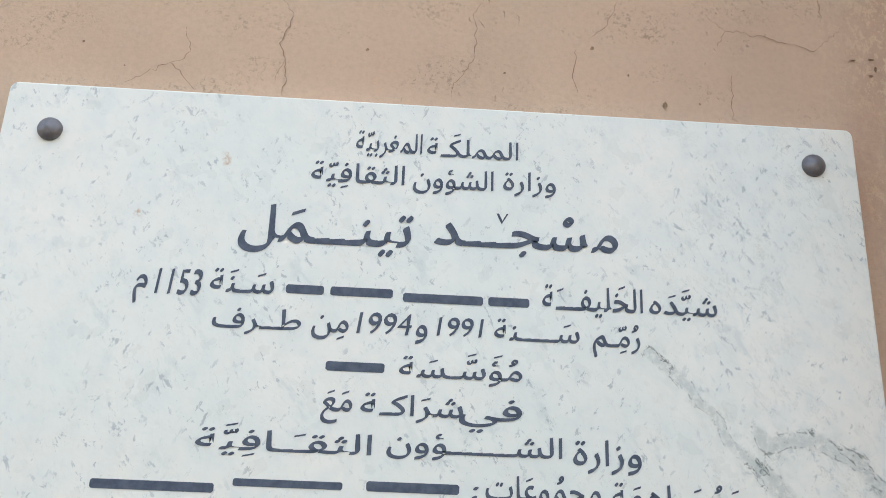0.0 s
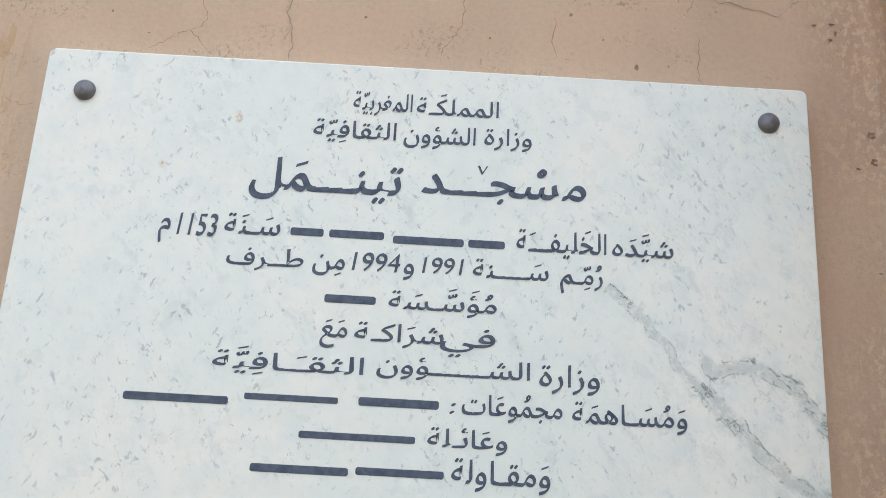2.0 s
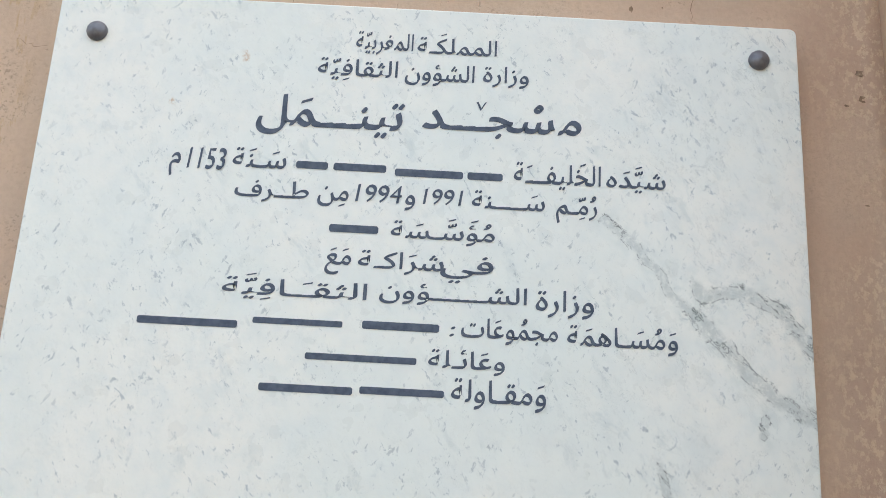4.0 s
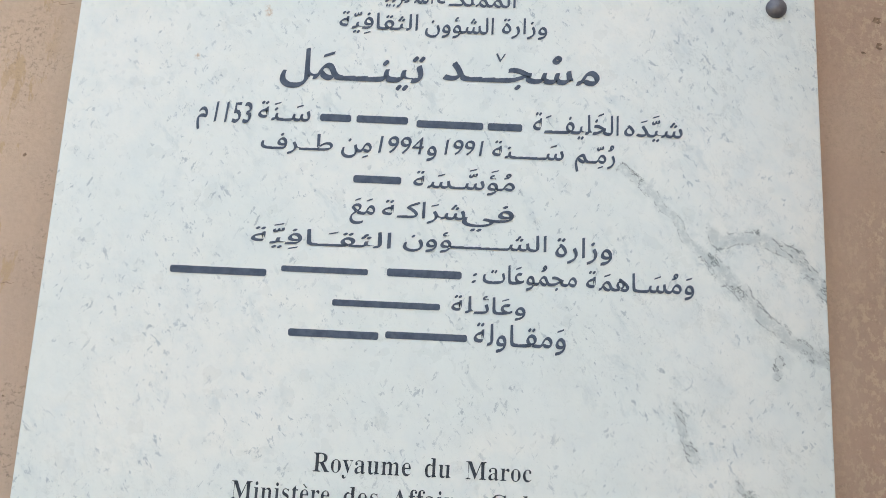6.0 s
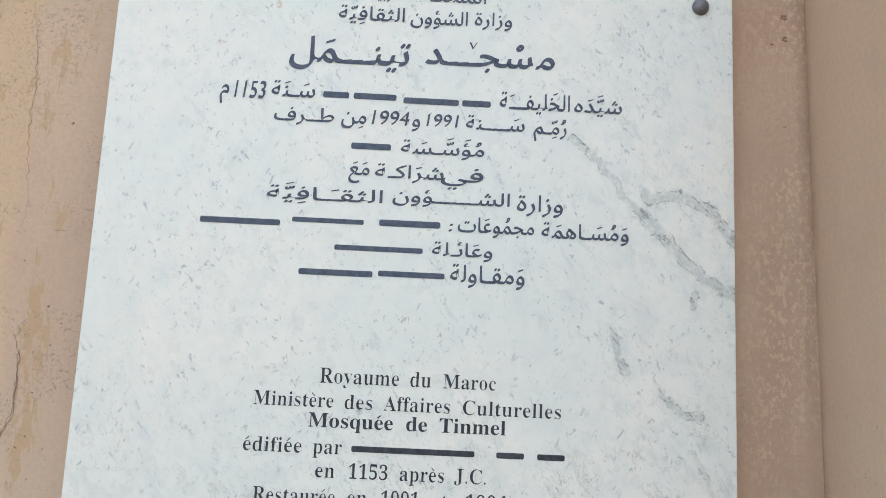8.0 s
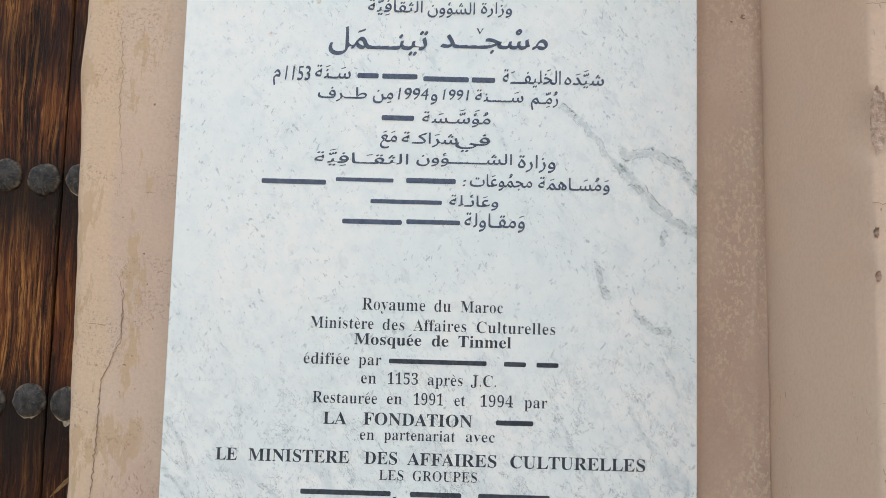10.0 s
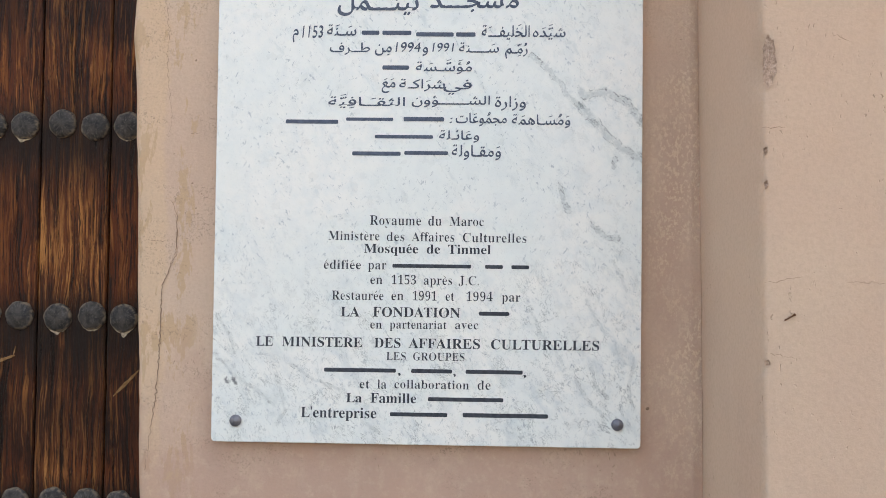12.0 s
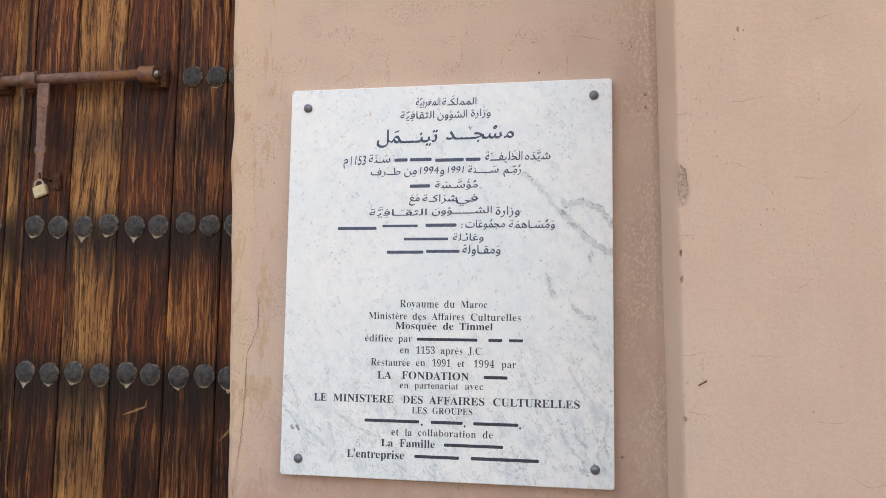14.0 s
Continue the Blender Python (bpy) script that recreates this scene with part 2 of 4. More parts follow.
        split = n.calc("MULTIPLY", n.step(d, wide * 0.8, wide * 1.1, 1, 0), crack_line)
        col = n.mix(n.calc("MULTIPLY", split, strength * 0.85), col, dark)
    # two dark torn spots by the lower corner and two rusty ones above
    for a, b in (((-0.3285, 1.352), (-0.3262, 1.349)), ((-0.3165, 1.353), (-0.3120, 1.347))):
        col = n.mix(n.calc("MULTIPLY", n.step(n.segment(body_p, a, b), 0.001, 0.005, 0.9, 0), n.step(rib, 0.36, 0.50)), col, (0.13, 0.14, 0.15))
    for a, b in (((-0.1725, 2.036), (-0.1705, 2.028)), ((-0.235, 1.983), (-0.234, 1.981))):
        col = n.mix(n.calc("MULTIPLY", n.step(n.segment(body_p, a, b), 0.0005, 0.0045, 0.7, 0), n.step(rib, 0.42, 0.58)), col, (0.50, 0.32, 0.17))
    n.bump((n.grain(p, 45, 3), 0.0005))
    return n.done(col, n.step(n.grain(p, 30, 3), 0.3, 0.7, 0.26, 0.38), spec=0.45)


def inkpaint(name, a, b):
    n = Nodes(name)
    f = n.grain(n.place(), 130, 4, 0.6)
    return n.done(n.mix(n.step(f, 0.3, 0.7), a, b), 0.55, spec=0.3)


def wood(name, dark, mid, light, bias):
    n = Nodes(name)
    p = n.place()
    r = n.chance()
    shift = n.node("CombineXYZ", {0: n.calc("MULTIPLY", r, 7.3), 1: n.calc("MULTIPLY", r, 3.1), 2: n.calc("MULTIPLY", r, 11.0)})
    v = n.vec("ADD", p, shift)
    bend = n.grain(n.scaled(v, (1, 1, 0.35)), 5.0, 4)
    v = n.vec("ADD", v, n.node("CombineXYZ", {0: n.calc("MULTIPLY", n.calc("SUBTRACT", bend, 0.5), 0.07)}))
    ring = n.grain(n.scaled(v, (1, 1, 0.030)), 110, 7, 0.74)
    fibre = n.grain(n.scaled(v, (1, 1, 0.060)), 210, 6, 0.72)
    board = n.grain(n.scaled(v, (1, 1, 0.26)), 13, 6, 0.66)
    col = n.mix(n.step(board, 0.41 + bias, 0.57 + bias), dark, mid)
    col = n.mix(n.calc("MULTIPLY", n.step(ring, 0.50 + bias, 0.565 + bias), n.step(board, 0.36, 0.58, 0.30, 1.0)), col, light)
    red = n.step(n.grain(n.scaled(v, (1, 1, 0.09)), 26, 5, 0.65), 0.44, 0.58, 0, 0.60 + bias * 4)
    col = n.mix(red, col, (0.130, 0.033, 0.010))
    col = n.mix(n.step(ring, 0.455, 0.395, 0, 0.88), col, (0.012, 0.006, 0.004))
    col = n.mix(n.step(fibre, 0.54, 0.59, 0, 0.80), col, (0.017, 0.008, 0.005))
    # pale torn fibres, and long drying splits
    torn = n.calc("MULTIPLY", n.step(fibre, 0.42, 0.37), n.step(n.grain(n.scaled(v, (1, 1, 0.3)), 40, 4), 0.47, 0.60))
    col = n.mix(n.calc("MULTIPLY", torn, 0.55), col, light)
    split = n.calc("ABSOLUTE", n.calc("SUBTRACT", n.grain(n.scaled(v, (1, 1, 0.022)), 34, 5, 0.6), 0.5))
    split = n.calc("MULTIPLY", n.step(split, 0.004, 0.014, 1, 0), n.step(n.grain(n.scaled(v, (1, 1, 0.2)), 15, 3), 0.48, 0.56))
    col = n.mix(n.calc("MULTIPLY", split, 0.9), col, (0.008, 0.004, 0.003))
    # black iron stain run down from the stud rows; weaker dark bands under the bolt and at 1.22
    z = n.node("SeparateXYZ", {0: p}, 2)
    near = None
    # rows lower down run longer and darken the lower boards more
    for row, most, run in ((2.30, 0.40, 0.10), (2.16, 0.55, 0.16), (1.859, 1.0, 0.20), (1.4185, 1.0, 0.25), (0.9944, 1.0, 0.25), (1.22, 0.55, 0.2)):
        below = n.calc("SUBTRACT", row, z)
        d = n.calc("MULTIPLY", n.step(below, -0.085, 0.01), n.step(below, 0.04, run, most, 0))
        near = d if near is None else n.calc("MAXIMUM", near, d)
    dark_run = n.calc("MULTIPLY", near, n.step(n.grain(n.scaled(v, (1, 1, 0.16)), 21, 5, 0.62), 0.24 - bias, 0.42 - bias))
    col = n.mix(n.calc("MULTIPLY", dark_run, 0.90), col, (0.013, 0.008, 0.006))
    n.bump((ring, 0.005), (n.calc("MULTIPLY", split, -1.0), 0.004), (fibre, 0.002))
    return n.done(col, n.step(ring, 0.3, 0.7, 0.50, 0.75), spec=0.25)


M_WOOD_DARK = wood("dark_weathered_plank", (0.040, 0.011, 0.005), (0.130, 0.036, 0.011), (0.42, 0.165, 0.048), 0.02)
M_WOOD_MID = wood("brown_weathered_plank", (0.056, 0.016, 0.007), (0.175, 0.054, 0.016), (0.50, 0.215, 0.066), 0.0)
M_WOOD_LIGHT = wood("honey_weathered_plank", (0.105, 0.036, 0.011), (0.33, 0.135, 0.038), (0.50, 0.25, 0.085), -0.05)


def plain(name, a, b, scale, rough, metal=0.0, spec=0.5, relief=0.0):
    n = Nodes(name)
    p = n.place()
    f = n.grain(p, scale, 5, 0.65)
    if relief:
        n.bump((f, relief))
    return n.done(n.mix(n.step(f, 0.35, 0.65), a, b), rough, metal, spec)


def stud_iron():
    n = Nodes("blackened_iron")
    o = n.place()
    x, z = n.node("SeparateXYZ", {0: o}, 0), n.node("SeparateXYZ", {0: o}, 2)
    r = n.vec("LENGTH", n.vec("MULTIPLY", o, (1, 0, 1)), out="Value")
    p = n.vec("ADD", o, n.node("CombineXYZ", {0: n.calc("MULTIPLY", n.chance(), 5.0)}))
    f = n.grain(p, 60, 5, 0.65)
    ray = n.grain(n.node("CombineXYZ", {0: n.calc("MULTIPLY", n.calc("ARCTAN2", x, z), 2.2), 1: n.calc("MULTIPLY", r, 25.0), 2: n.calc("MULTIPLY", n.chance(), 9.0)}), 5.0, 5, 0.7)
    col = n.mix(n.step(f, 0.35, 0.68), (0.024, 0.022, 0.021), (0.082, 0.074, 0.067))
    col = n.mix(n.step(ray, 0.54, 0.62, 0, 0.6), col, (0.19, 0.175, 0.155))
    crust = n.calc("MULTIPLY", n.step(r, 0.0255, 0.0305), n.step(n.grain(p, 110, 4), 0.42, 0.58))
    col = n.mix(n.calc("MULTIPLY", crust, 0.75), col, (0.25, 0.195, 0.135))
    n.bump((f, 0.0025), (ray, 0.0014))
    return n.done(col, n.step(f, 0.3, 0.7, 0.55, 0.75), 0.1, 0.35)


M_IRON = stud_iron()
def rust():
    n = Nodes("rusty_painted_iron")
    p = n.place()
    f, g = n.grain(p, 45, 5, 0.65), n.grain(n.scaled(p, (0.4, 1, 1)), 18, 5, 0.65)
    col = n.mix(n.step(f, 0.35, 0.65), (0.150, 0.078, 0.055), (0.235, 0.138, 0.102))
    col = n.mix(n.step(g, 0.52, 0.62, 0, 0.75), col, (0.30, 0.135, 0.052))
    col = n.mix(n.step(n.grain(p, 140, 4, 0.7), 0.56, 0.64, 0, 0.7), col, (0.060, 0.028, 0.018))
    n.bump((f, 0.0018), (n.grain(p, 150, 4), 0.0010))
    return n.done(col, n.step(f, 0.3, 0.7, 0.5, 0.75), 0.1, 0.4)


M_RUST = rust()
M_RUST_DARK = plain("flaking_rust", (0.045, 0.022, 0.014), (0.16, 0.075, 0.035), 110, 0.85, 0.1, 0.3, 0.003)
M_BRASS = plain("dull_brass", (0.46, 0.36, 0.20), (0.60, 0.50, 0.32), 60, 0.42, 0.55, 0.5, 0.0003)
M_STEEL = plain("worn_steel", (0.35, 0.34, 0.32), (0.5, 0.48, 0.45), 90, 0.4, 0.8)
M_CAP = plain("dark_pewter_cap", (0.13, 0.13, 0.148), (0.19, 0.19, 0.21), 90, 0.42, 0.4, 0.5, 0.0002)
M_BARE = plain("bare_pale_wood", (0.30, 0.235, 0.16), (0.52, 0.43, 0.31), 120, 0.85, 0, 0.3, 0.001)
M_SLIVER = plain("torn_golden_wood", (0.20, 0.105, 0.040), (0.36, 0.21, 0.095), 120, 0.85, 0, 0.3, 0.001)
M_PIT = plain("burst_plaster_pit", (0.24, 0.165, 0.115), (0.38, 0.275, 0.195), 150, 0.95, 0, 0.1)
M_GAP = plain("reddish_dark_rebate", (0.028, 0.008, 0.005), (0.06, 0.018, 0.010), 40, 0.8)
M_EARTH = plain("dry_trodden_earth", (0.068, 0.053, 0.039), (0.118, 0.092, 0.068), 3, 0.95, 0, 0.2, 0.01)
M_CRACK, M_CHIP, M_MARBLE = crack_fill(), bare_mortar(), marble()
M_INK = inkpaint("slate_blue_letter_paint", (0.060, 0.080, 0.118), (0.100, 0.126, 0.172))
M_INK_DARK = inkpaint("dark_letter_paint", (0.030, 0.036, 0.046), (0.060, 0.070, 0.085))


# ---- mesh helpers ----
def mesh_of(name, verts, faces, material, smooth=False):
    me = bpy.data.meshes.new(name)
    me.from_pydata(verts, [], faces)
    me.materials.append(material)
    if smooth:
        me.polygons.foreach_set("use_smooth", [True] * len(me.polygons))
    me.update()
    if smooth:
        me.set_sharp_from_angle(angle=radians(38))
    return me


def part(name, bm, material, parent, label="", smooth=False):
    me = bpy.data.meshes.new(name)
    bm.to_mesh(me)
    bm.free()
    me.materials.append(material)
    if smooth:
        me.polygons.foreach_set("use_smooth", [True] * len(me.polygons))
    ob = new(name, me)
    ob.parent = parent
    return tagged(ob, label)


def box(bm, x0, x1, y0, y1, z0, z1, bevel=0.0):
    vs = bmesh.ops.create_cube(bm, size=1)["verts"]
    for v in vs:
        v.co = Vector((x0 + (v.co.x + 0.5) * (x1 - x0), y0 + (v.co.y + 0.5) * (y1 - y0), z0 + (v.co.z + 0.5) * (z1 - z0)))
    if bevel:
        es = list({e for v in vs for e in v.link_edges})
        bmesh.ops.bevel(bm, geom=es, offset=bevel, segments=2, affect="EDGES")
    return vs


def tube(bm, a, b, r0, r1=None, n=20, caps=True):
    a, b = Vector(a), Vector(b)
    q = (b - a).to_track_quat("Z", "Y").to_matrix().to_4x4()
    bmesh.ops.create_cone(bm, cap_ends=caps, segments=n, radius1=r0, radius2=r0 if r1 is None else r1, depth=(b - a).length,
                          matrix=Matrix.Translation((a + b) / 2) @ q)


def dome(bm, radii, n=24):
    """a round cap that looks towards -y; radii: (radius, y) from the rim to the middle"""
    rings = []
    for r, y in radii:
        rings.append([bm.verts.new((r * math.cos(2 * math.pi * i / n), y, r * math.sin(2 * math.pi * i / n))) for i in range(n)])
    for lo, hi in zip(rings, rings[1:]):
        for i in range(n):
            bm.faces.new((lo[i], lo[(i + 1) % n], hi[(i + 1) % n], hi[i]))
    bm.faces.new(rings[-1])
    bmesh.ops.recalc_face_normals(bm, faces=bm.faces)


# ---- ground and walls ----
bm = bmesh.new()
bmesh.ops.create_grid(bm, x_segments=60, y_segments=60, size=600)
ground = part("ground", bm, M_EARTH, None, "dry trodden pale earth in front of the gate")
tagged(ground, kind="structure", category="ground")

# unseen height, raised so the walls shade the ground in front
WALL_TOP = 10.0


def levels():
    """heights of the rows of a wall's mesh, close together where the wall is seen near"""
    return [0, 0.4, 0.8] + [0.9 + 0.012 * i for i in range(142)] + [2.7, 3.2, 4.0, 6.0, WALL_TOP]


def rough(x, y, z, a):
    return a * (noise.noise((x * 3, y * 3, z * 3)) + 0.45 * noise.noise((x * 11, y * 11 + 5, z * 11)))


def corner(cx, cy, r, a0, a1, n=5):
    return [(cx + r * math.cos(radians(a0 + (a1 - a0) * i / n)), cy + r * math.sin(radians(a0 + (a1 - a0) * i / n))) for i in range(n + 1)]


def extruded(name, outline, material, label):
    """a wall from a closed plan outline that may change with the height: outline(z) -> [(x, y)...]"""
    zs = levels()
    rows = [outline(z) for z in zs]
    n = len(rows[0])
    verts = [(x, y, z) for row, z in zip(rows, zs) for x, y in row]
    faces = [(k * n + i, k * n + (i + 1) % n, (k + 1) * n + (i + 1) % n, (k + 1) * n + i) for k in range(len(zs) - 1) for i in range(n)]
    faces += [tuple(range(n))[::-1], tuple((len(zs) - 1) * n + i for i in range(n))]
    ob = new(name, mesh_of(name, verts, faces, material, True))
    return tagged(ob, label, "wall", kind="structure")


def pier_y(x, z):
    return 0.022 + rough(x, 0, z, 0.0016)


def pier_edge(z):
    z = min(z, 2.7)
    bulge = 0.003 * math.exp(-((z - 2.02) / 0.05) ** 2) - 0.004 * math.exp(-((z - 1.93) / 0.05) ** 2)
    return -0.4985 - 0.0283 * (z - 1.75) + bulge + 0.0028 * noise.noise((0, 3, z * 7)) + 0.0015 * noise.noise((4, 3, z * 31))


def pier_outline(z):
    e, i = pier_edge(z), 0.443 - 0.0137 * (min(z, 2.7) - 1.7)
    pts = [(0.745, 0.9), (e + 0.01, 0.9), (e + 0.004, 0.45), (e, 0.12)]
    pts += corner(e + 0.016, 0.038, 0.016, 180, 270)
    xs = [e + 0.03 + (i - 0.026 - e - 0.03) * k / 70 for k in range(71)]
    pts += [(x, pier_y(x, z)) for x in xs]
    bead = rough(i, 0, z, 0.0012)
    pts += [(i - 0.017, 0.0215 + bead), (i - 0.012, 0.0202 + bead), (i - 0.007, 0.0196 + bead), (i - 0.003, 0.0206 + bead), (i + 0.006, 0.020), (i + 0.02, 0.03), (0.745, 0.03)]
    return pts


def buttress_y(x, z):
    return -0.25 + rough(x, -0.25, z, 0.0022)


def buttress_outline(z):
    i, o = 0.443 - 0.0137 * (min(z, 2.7) - 1.7), 0.4545 - 0.0086 * (min(z, 2.7) - 1.7)
    o += 0.0012 * noise.noise((9, 0, z * 9)) + 0.0012 * noise.noise((9, 4, z * 40))
    sunk = 0.0
    for zc, h, d in ((1.816, 0.036, 0.013), (1.70, 0.007, 0.004), (1.655, 0.008, 0.004), (1.42, 0.006, 0.004)):
        k = max(0.0, 1 - ((z - zc) / h) ** 2)
        sunk += d * k * (0.8 + 0.5 * noise.noise((2, 7, z * 120)))
    r = 0.005
    pts = [(6.0, 0.9), (0.75, 0.9), (0.75, 0.031), (i + 0.012, 0.031)]
    pts += [(i - 0.002 + (o - i) * k / 16 + rough(o, 0.02 - 0.25 * k / 16, z, 0.0012) + 0.008 * (1 - k / 16) ** 6 + sunk * (k / 16) ** 14, 0.020 - 0.255 * k / 16) for k in range(17)]
    o += sunk
    pts += corner(o + r, -0.25 + r, r, 180, 270)[1:]
    xs = [o + 0.02 + (1.35 - o - 0.02) * k / 60 for k in range(61)]
    pts += [(x, buttress_y(x, z)) for x in xs] + [(6.0, -0.25)]
    return pts


wall_pier = extruded("wall_pier", pier_outline, M_PLASTER, "pinkish lime-plastered pier beside the gate, stained and finely cracked")
wall_buttress = extruded("wall_buttress", buttress_outline, M_PLASTER_FRONT, "pale pink plastered wall projecting beside the pier, its edge chipped")
# far pier and lintel: unseen, added to close the gate and block the sun
bm = bmesh.new()
box(bm, -6.0, -2.40, 0.022, 0.9, 0, WALL_TOP, 0.01)
tagged(part("wall_far_pier", bm, M_PLASTER, None), "unseen plastered pier added on the far side of the gate", "wall", kind="structure")
bm = bmesh.new()
box(bm, -2.40, -0.55, 0.30, 0.9, 3.2, WALL_TOP, 0.01)
tagged(part("wall_lintel", bm, M_PLASTER, None), "unseen plastered wall added above the gate to block the sun", "wall", kind="structure")

# ---- marble plaque ----
PLAQUE_W, PLAQUE_Z0, PLAQUE_Z1 = 0.70, 1.250, 2.0905


def rounded_slab(bm, x0, x1, z0, z1, y0, y1, r, bevel):
    """a slab with rounded corners whose face at y0 has a small eased edge"""
    def ring(inset, y):
        pts = []
        for cx, cz, a in ((x1 - r, z1 - r, 0), (x0 + r, z1 - r, 90), (x0 + r, z0 + r, 180), (x1 - r, z0 + r, 270)):
            for i in range(7):
                t = radians(a + 15 * i)
                pts.append(bm.verts.new((cx + (r - inset) * math.cos(t), y, cz + (r - inset) * math.sin(t))))
        return pts
    rings = [ring(0, y1), ring(0, y0 + bevel), ring(bevel * 0.3, y0 + bevel * 0.3), ring(bevel, y0)]
    k = len(rings[0])
    for a, b in zip(rings, rings[1:]):
        for i in range(k):
            bm.faces.new((a[i], a[(i + 1) % k], b[(i + 1) % k], b[i]))
    bm.faces.new(rings[-1]), bm.faces.new(rings[0])
    bmesh.ops.recalc_face_normals(bm, faces=bm.faces)


plaque = tagged(new("memorial_plaque"), "white veined marble plaque with painted lettering on the pier", "plaque")
bm = bmesh.new()
rounded_slab(bm, -PLAQUE_W / 2 - 0.0022, PLAQUE_W / 2, PLAQUE_Z0, PLAQUE_Z1, 0.0, 0.030, 0.007, 0.0015)
slab = part("slab", bm, M_MARBLE, plaque)


def cap_screw(x, z):
    bm = bmesh.new()
    dome(bm, [(0.0096, 0.001), (0.0098, -0.0015), (0.0092, -0.0035), (0.0074, -0.0052), (0.0045, -0.0063), (0.0014, -0.0071), (0.0008, -0.0074)], 28)
    ob = part("cap_screw", bm, M_CAP, plaque, "dark domed metal cap", True)
    ob.location = (x, 0, z)


for x, z in ((-0.313, 2.049), (0.3125, 2.0550), (-0.3115, 1.2852), (0.312, 1.2885)):
    cap_screw(x, z)

# ---- lettering ----
GLYPHS = {}


def penned(verts, faces, nib):
    """move the outline of a flat character as a broad nib would: nib is half the nib's edge, (x, y); a negative x pares the strokes"""
    grow, nib = (-1 if nib[0] < 0 else 1), (abs(nib[0]), nib[1])
    keys, index, spots = [], {}, []
    for v in verts:
        k = (round(v[0], 5), round(v[1], 5))
        if k not in index:
            index[k] = len(spots)
            spots.append(k)
        keys.append(index[k])
    faces = [tuple(keys[i] for i in f) for f in faces]
    faces = [f if sum(spots[a][0] * spots[b][1] - spots[b][0] * spots[a][1] for a, b in zip(f, f[1:] + f[:1])) > 0 else f[::-1] for f in faces]
    rim = collections.Counter((a, b) for f in faces for a, b in zip(f, f[1:] + f[:1]))
    side = [0.0] * len(spots)
    count = [0] * len(spots)
    size = math.hypot(*nib) or 1.0
    for a, b in rim:
        if (b, a) in rim:
            continue
        dx, dy = spots[b][0] - spots[a][0], spots[b][1] - spots[a][1]
        across = (dy * nib[0] - dx * nib[1]) / (math.hypot(dx, dy) * size or 1.0)
        for i in (a, b):
            side[i] += max(-1.0, min(1.0, across * 2.2))
            count[i] += 1
    moved = [(p[0] + grow * nib[0] * w / max(c, 1), p[1] + grow * nib[1] * w / max(c, 1), 0.0) for p, w, c in zip(spots, side, count)]
    return moved, faces


def glyph(ch, thin, nib=(0.0, 0.0)):
    """flat outline mesh of one character of the built-in font: vertices, faces, advance; thin moves the stroke edges"""
    key = (ch, thin, nib)
    if key not in GLYPHS:
        cu = bpy.data.curves.new("glyph", "FONT")
        cu.resolution_u, cu.offset, cu.fill_mode = 3, thin, "FRONT"
        got = []
        for body in (ch, ch + "I", "I"):
            cu.body = body
            ob = new("glyph", cu)
            bpy.context.view_layer.update()
            ev = ob.evaluated_get(bpy.context.evaluated_depsgraph_get())
            me = ev.to_mesh()
            got.append(([tuple(v.co) for v in me.vertices], [tuple(p.vertices) for p in me.polygons]))
            ev.to_mesh_clear()
            bpy.data.objects.remove(ob)
        bpy.data.curves.remove(cu)
        adv = max((v[0] for v in got[1][0]), default=0) - max(v[0] for v in got[2][0])
        GLYPHS[key] = (*penned(*got[0], nib), adv)
    return GLYPHS[key]


def bounds(pts, i):
    return min(p[i] for p in pts), max(p[i] for p in pts)


# first presentation form and whether the letter joins the one that follows it
FORMS = {"ا": (0xFE8D, 0), "أ": (0xFE83, 0), "ؤ": (0xFE85, 0), "ئ": (0xFE89, 1), "ب": (0xFE8F, 1), "ة": (0xFE93, 0), "ت": (0xFE95, 1),
         "ث": (0xFE99, 1), "ج": (0xFE9D, 1), "خ": (0xFEA5, 1), "د": (0xFEA9, 0), "ر": (0xFEAD, 0), "ز": (0xFEAF, 0), "س": (0xFEB1, 1),
         "ش": (0xFEB5, 1), "ط": (0xFEC1, 1), "ع": (0xFEC9, 1), "غ": (0xFECD, 1), "ف": (0xFED1, 1), "ق": (0xFED5, 1), "ك": (0xFED9, 1),
         "ل": (0xFEDD, 1), "م": (0xFEE1, 1), "ن": (0xFEE5, 1), "ه": (0xFEE9, 1), "و": (0xFEED, 0), "ي": (0xFEF1, 1)}
MARKS = "v\u064e\u064f\u0650\u0651\u0652"


def shaped(word):
    """joined letter forms of a word in reading order, each with its vowel marks"""
    items = []
    for ch in word:
        if ch in MARKS:
            items[-1][1].append(ch)
        else:
            items.append([ch, []])
    out = []
    for i, (ch, marks) in enumerate(items):
        before = i > 0 and (items[i - 1][0] == "ـ" or FORMS.get(items[i - 1][0], (0, 0))[1])
        after = i + 1 < len(items) and (items[i + 1][0] in FORMS or items[i + 1][0] == "ـ")
        if ch in FORMS:
            base, joins = FORMS[ch]
            if joins:
                ch = chr(base + (3 if before and after else 2 if after else 1 if before else 0))
            else:
                ch = chr(base + (1 if before else 0))
        out.append((ch, marks))
    return out


def fitted(ink, verts, faces, x0, x1, z0, z1):
    """put a flat word into the rectangle x0..x1, z0..z1 of the plaque"""
    (a, b), (c, d) = bounds(verts, 0), bounds(verts, 1)
    ink.append(([(x0 + (v[0] - a) / (b - a) * (x1 - x0), z0 + (v[1] - c) / (d - c) * (z1 - z0), v[2]) for v in verts], faces))


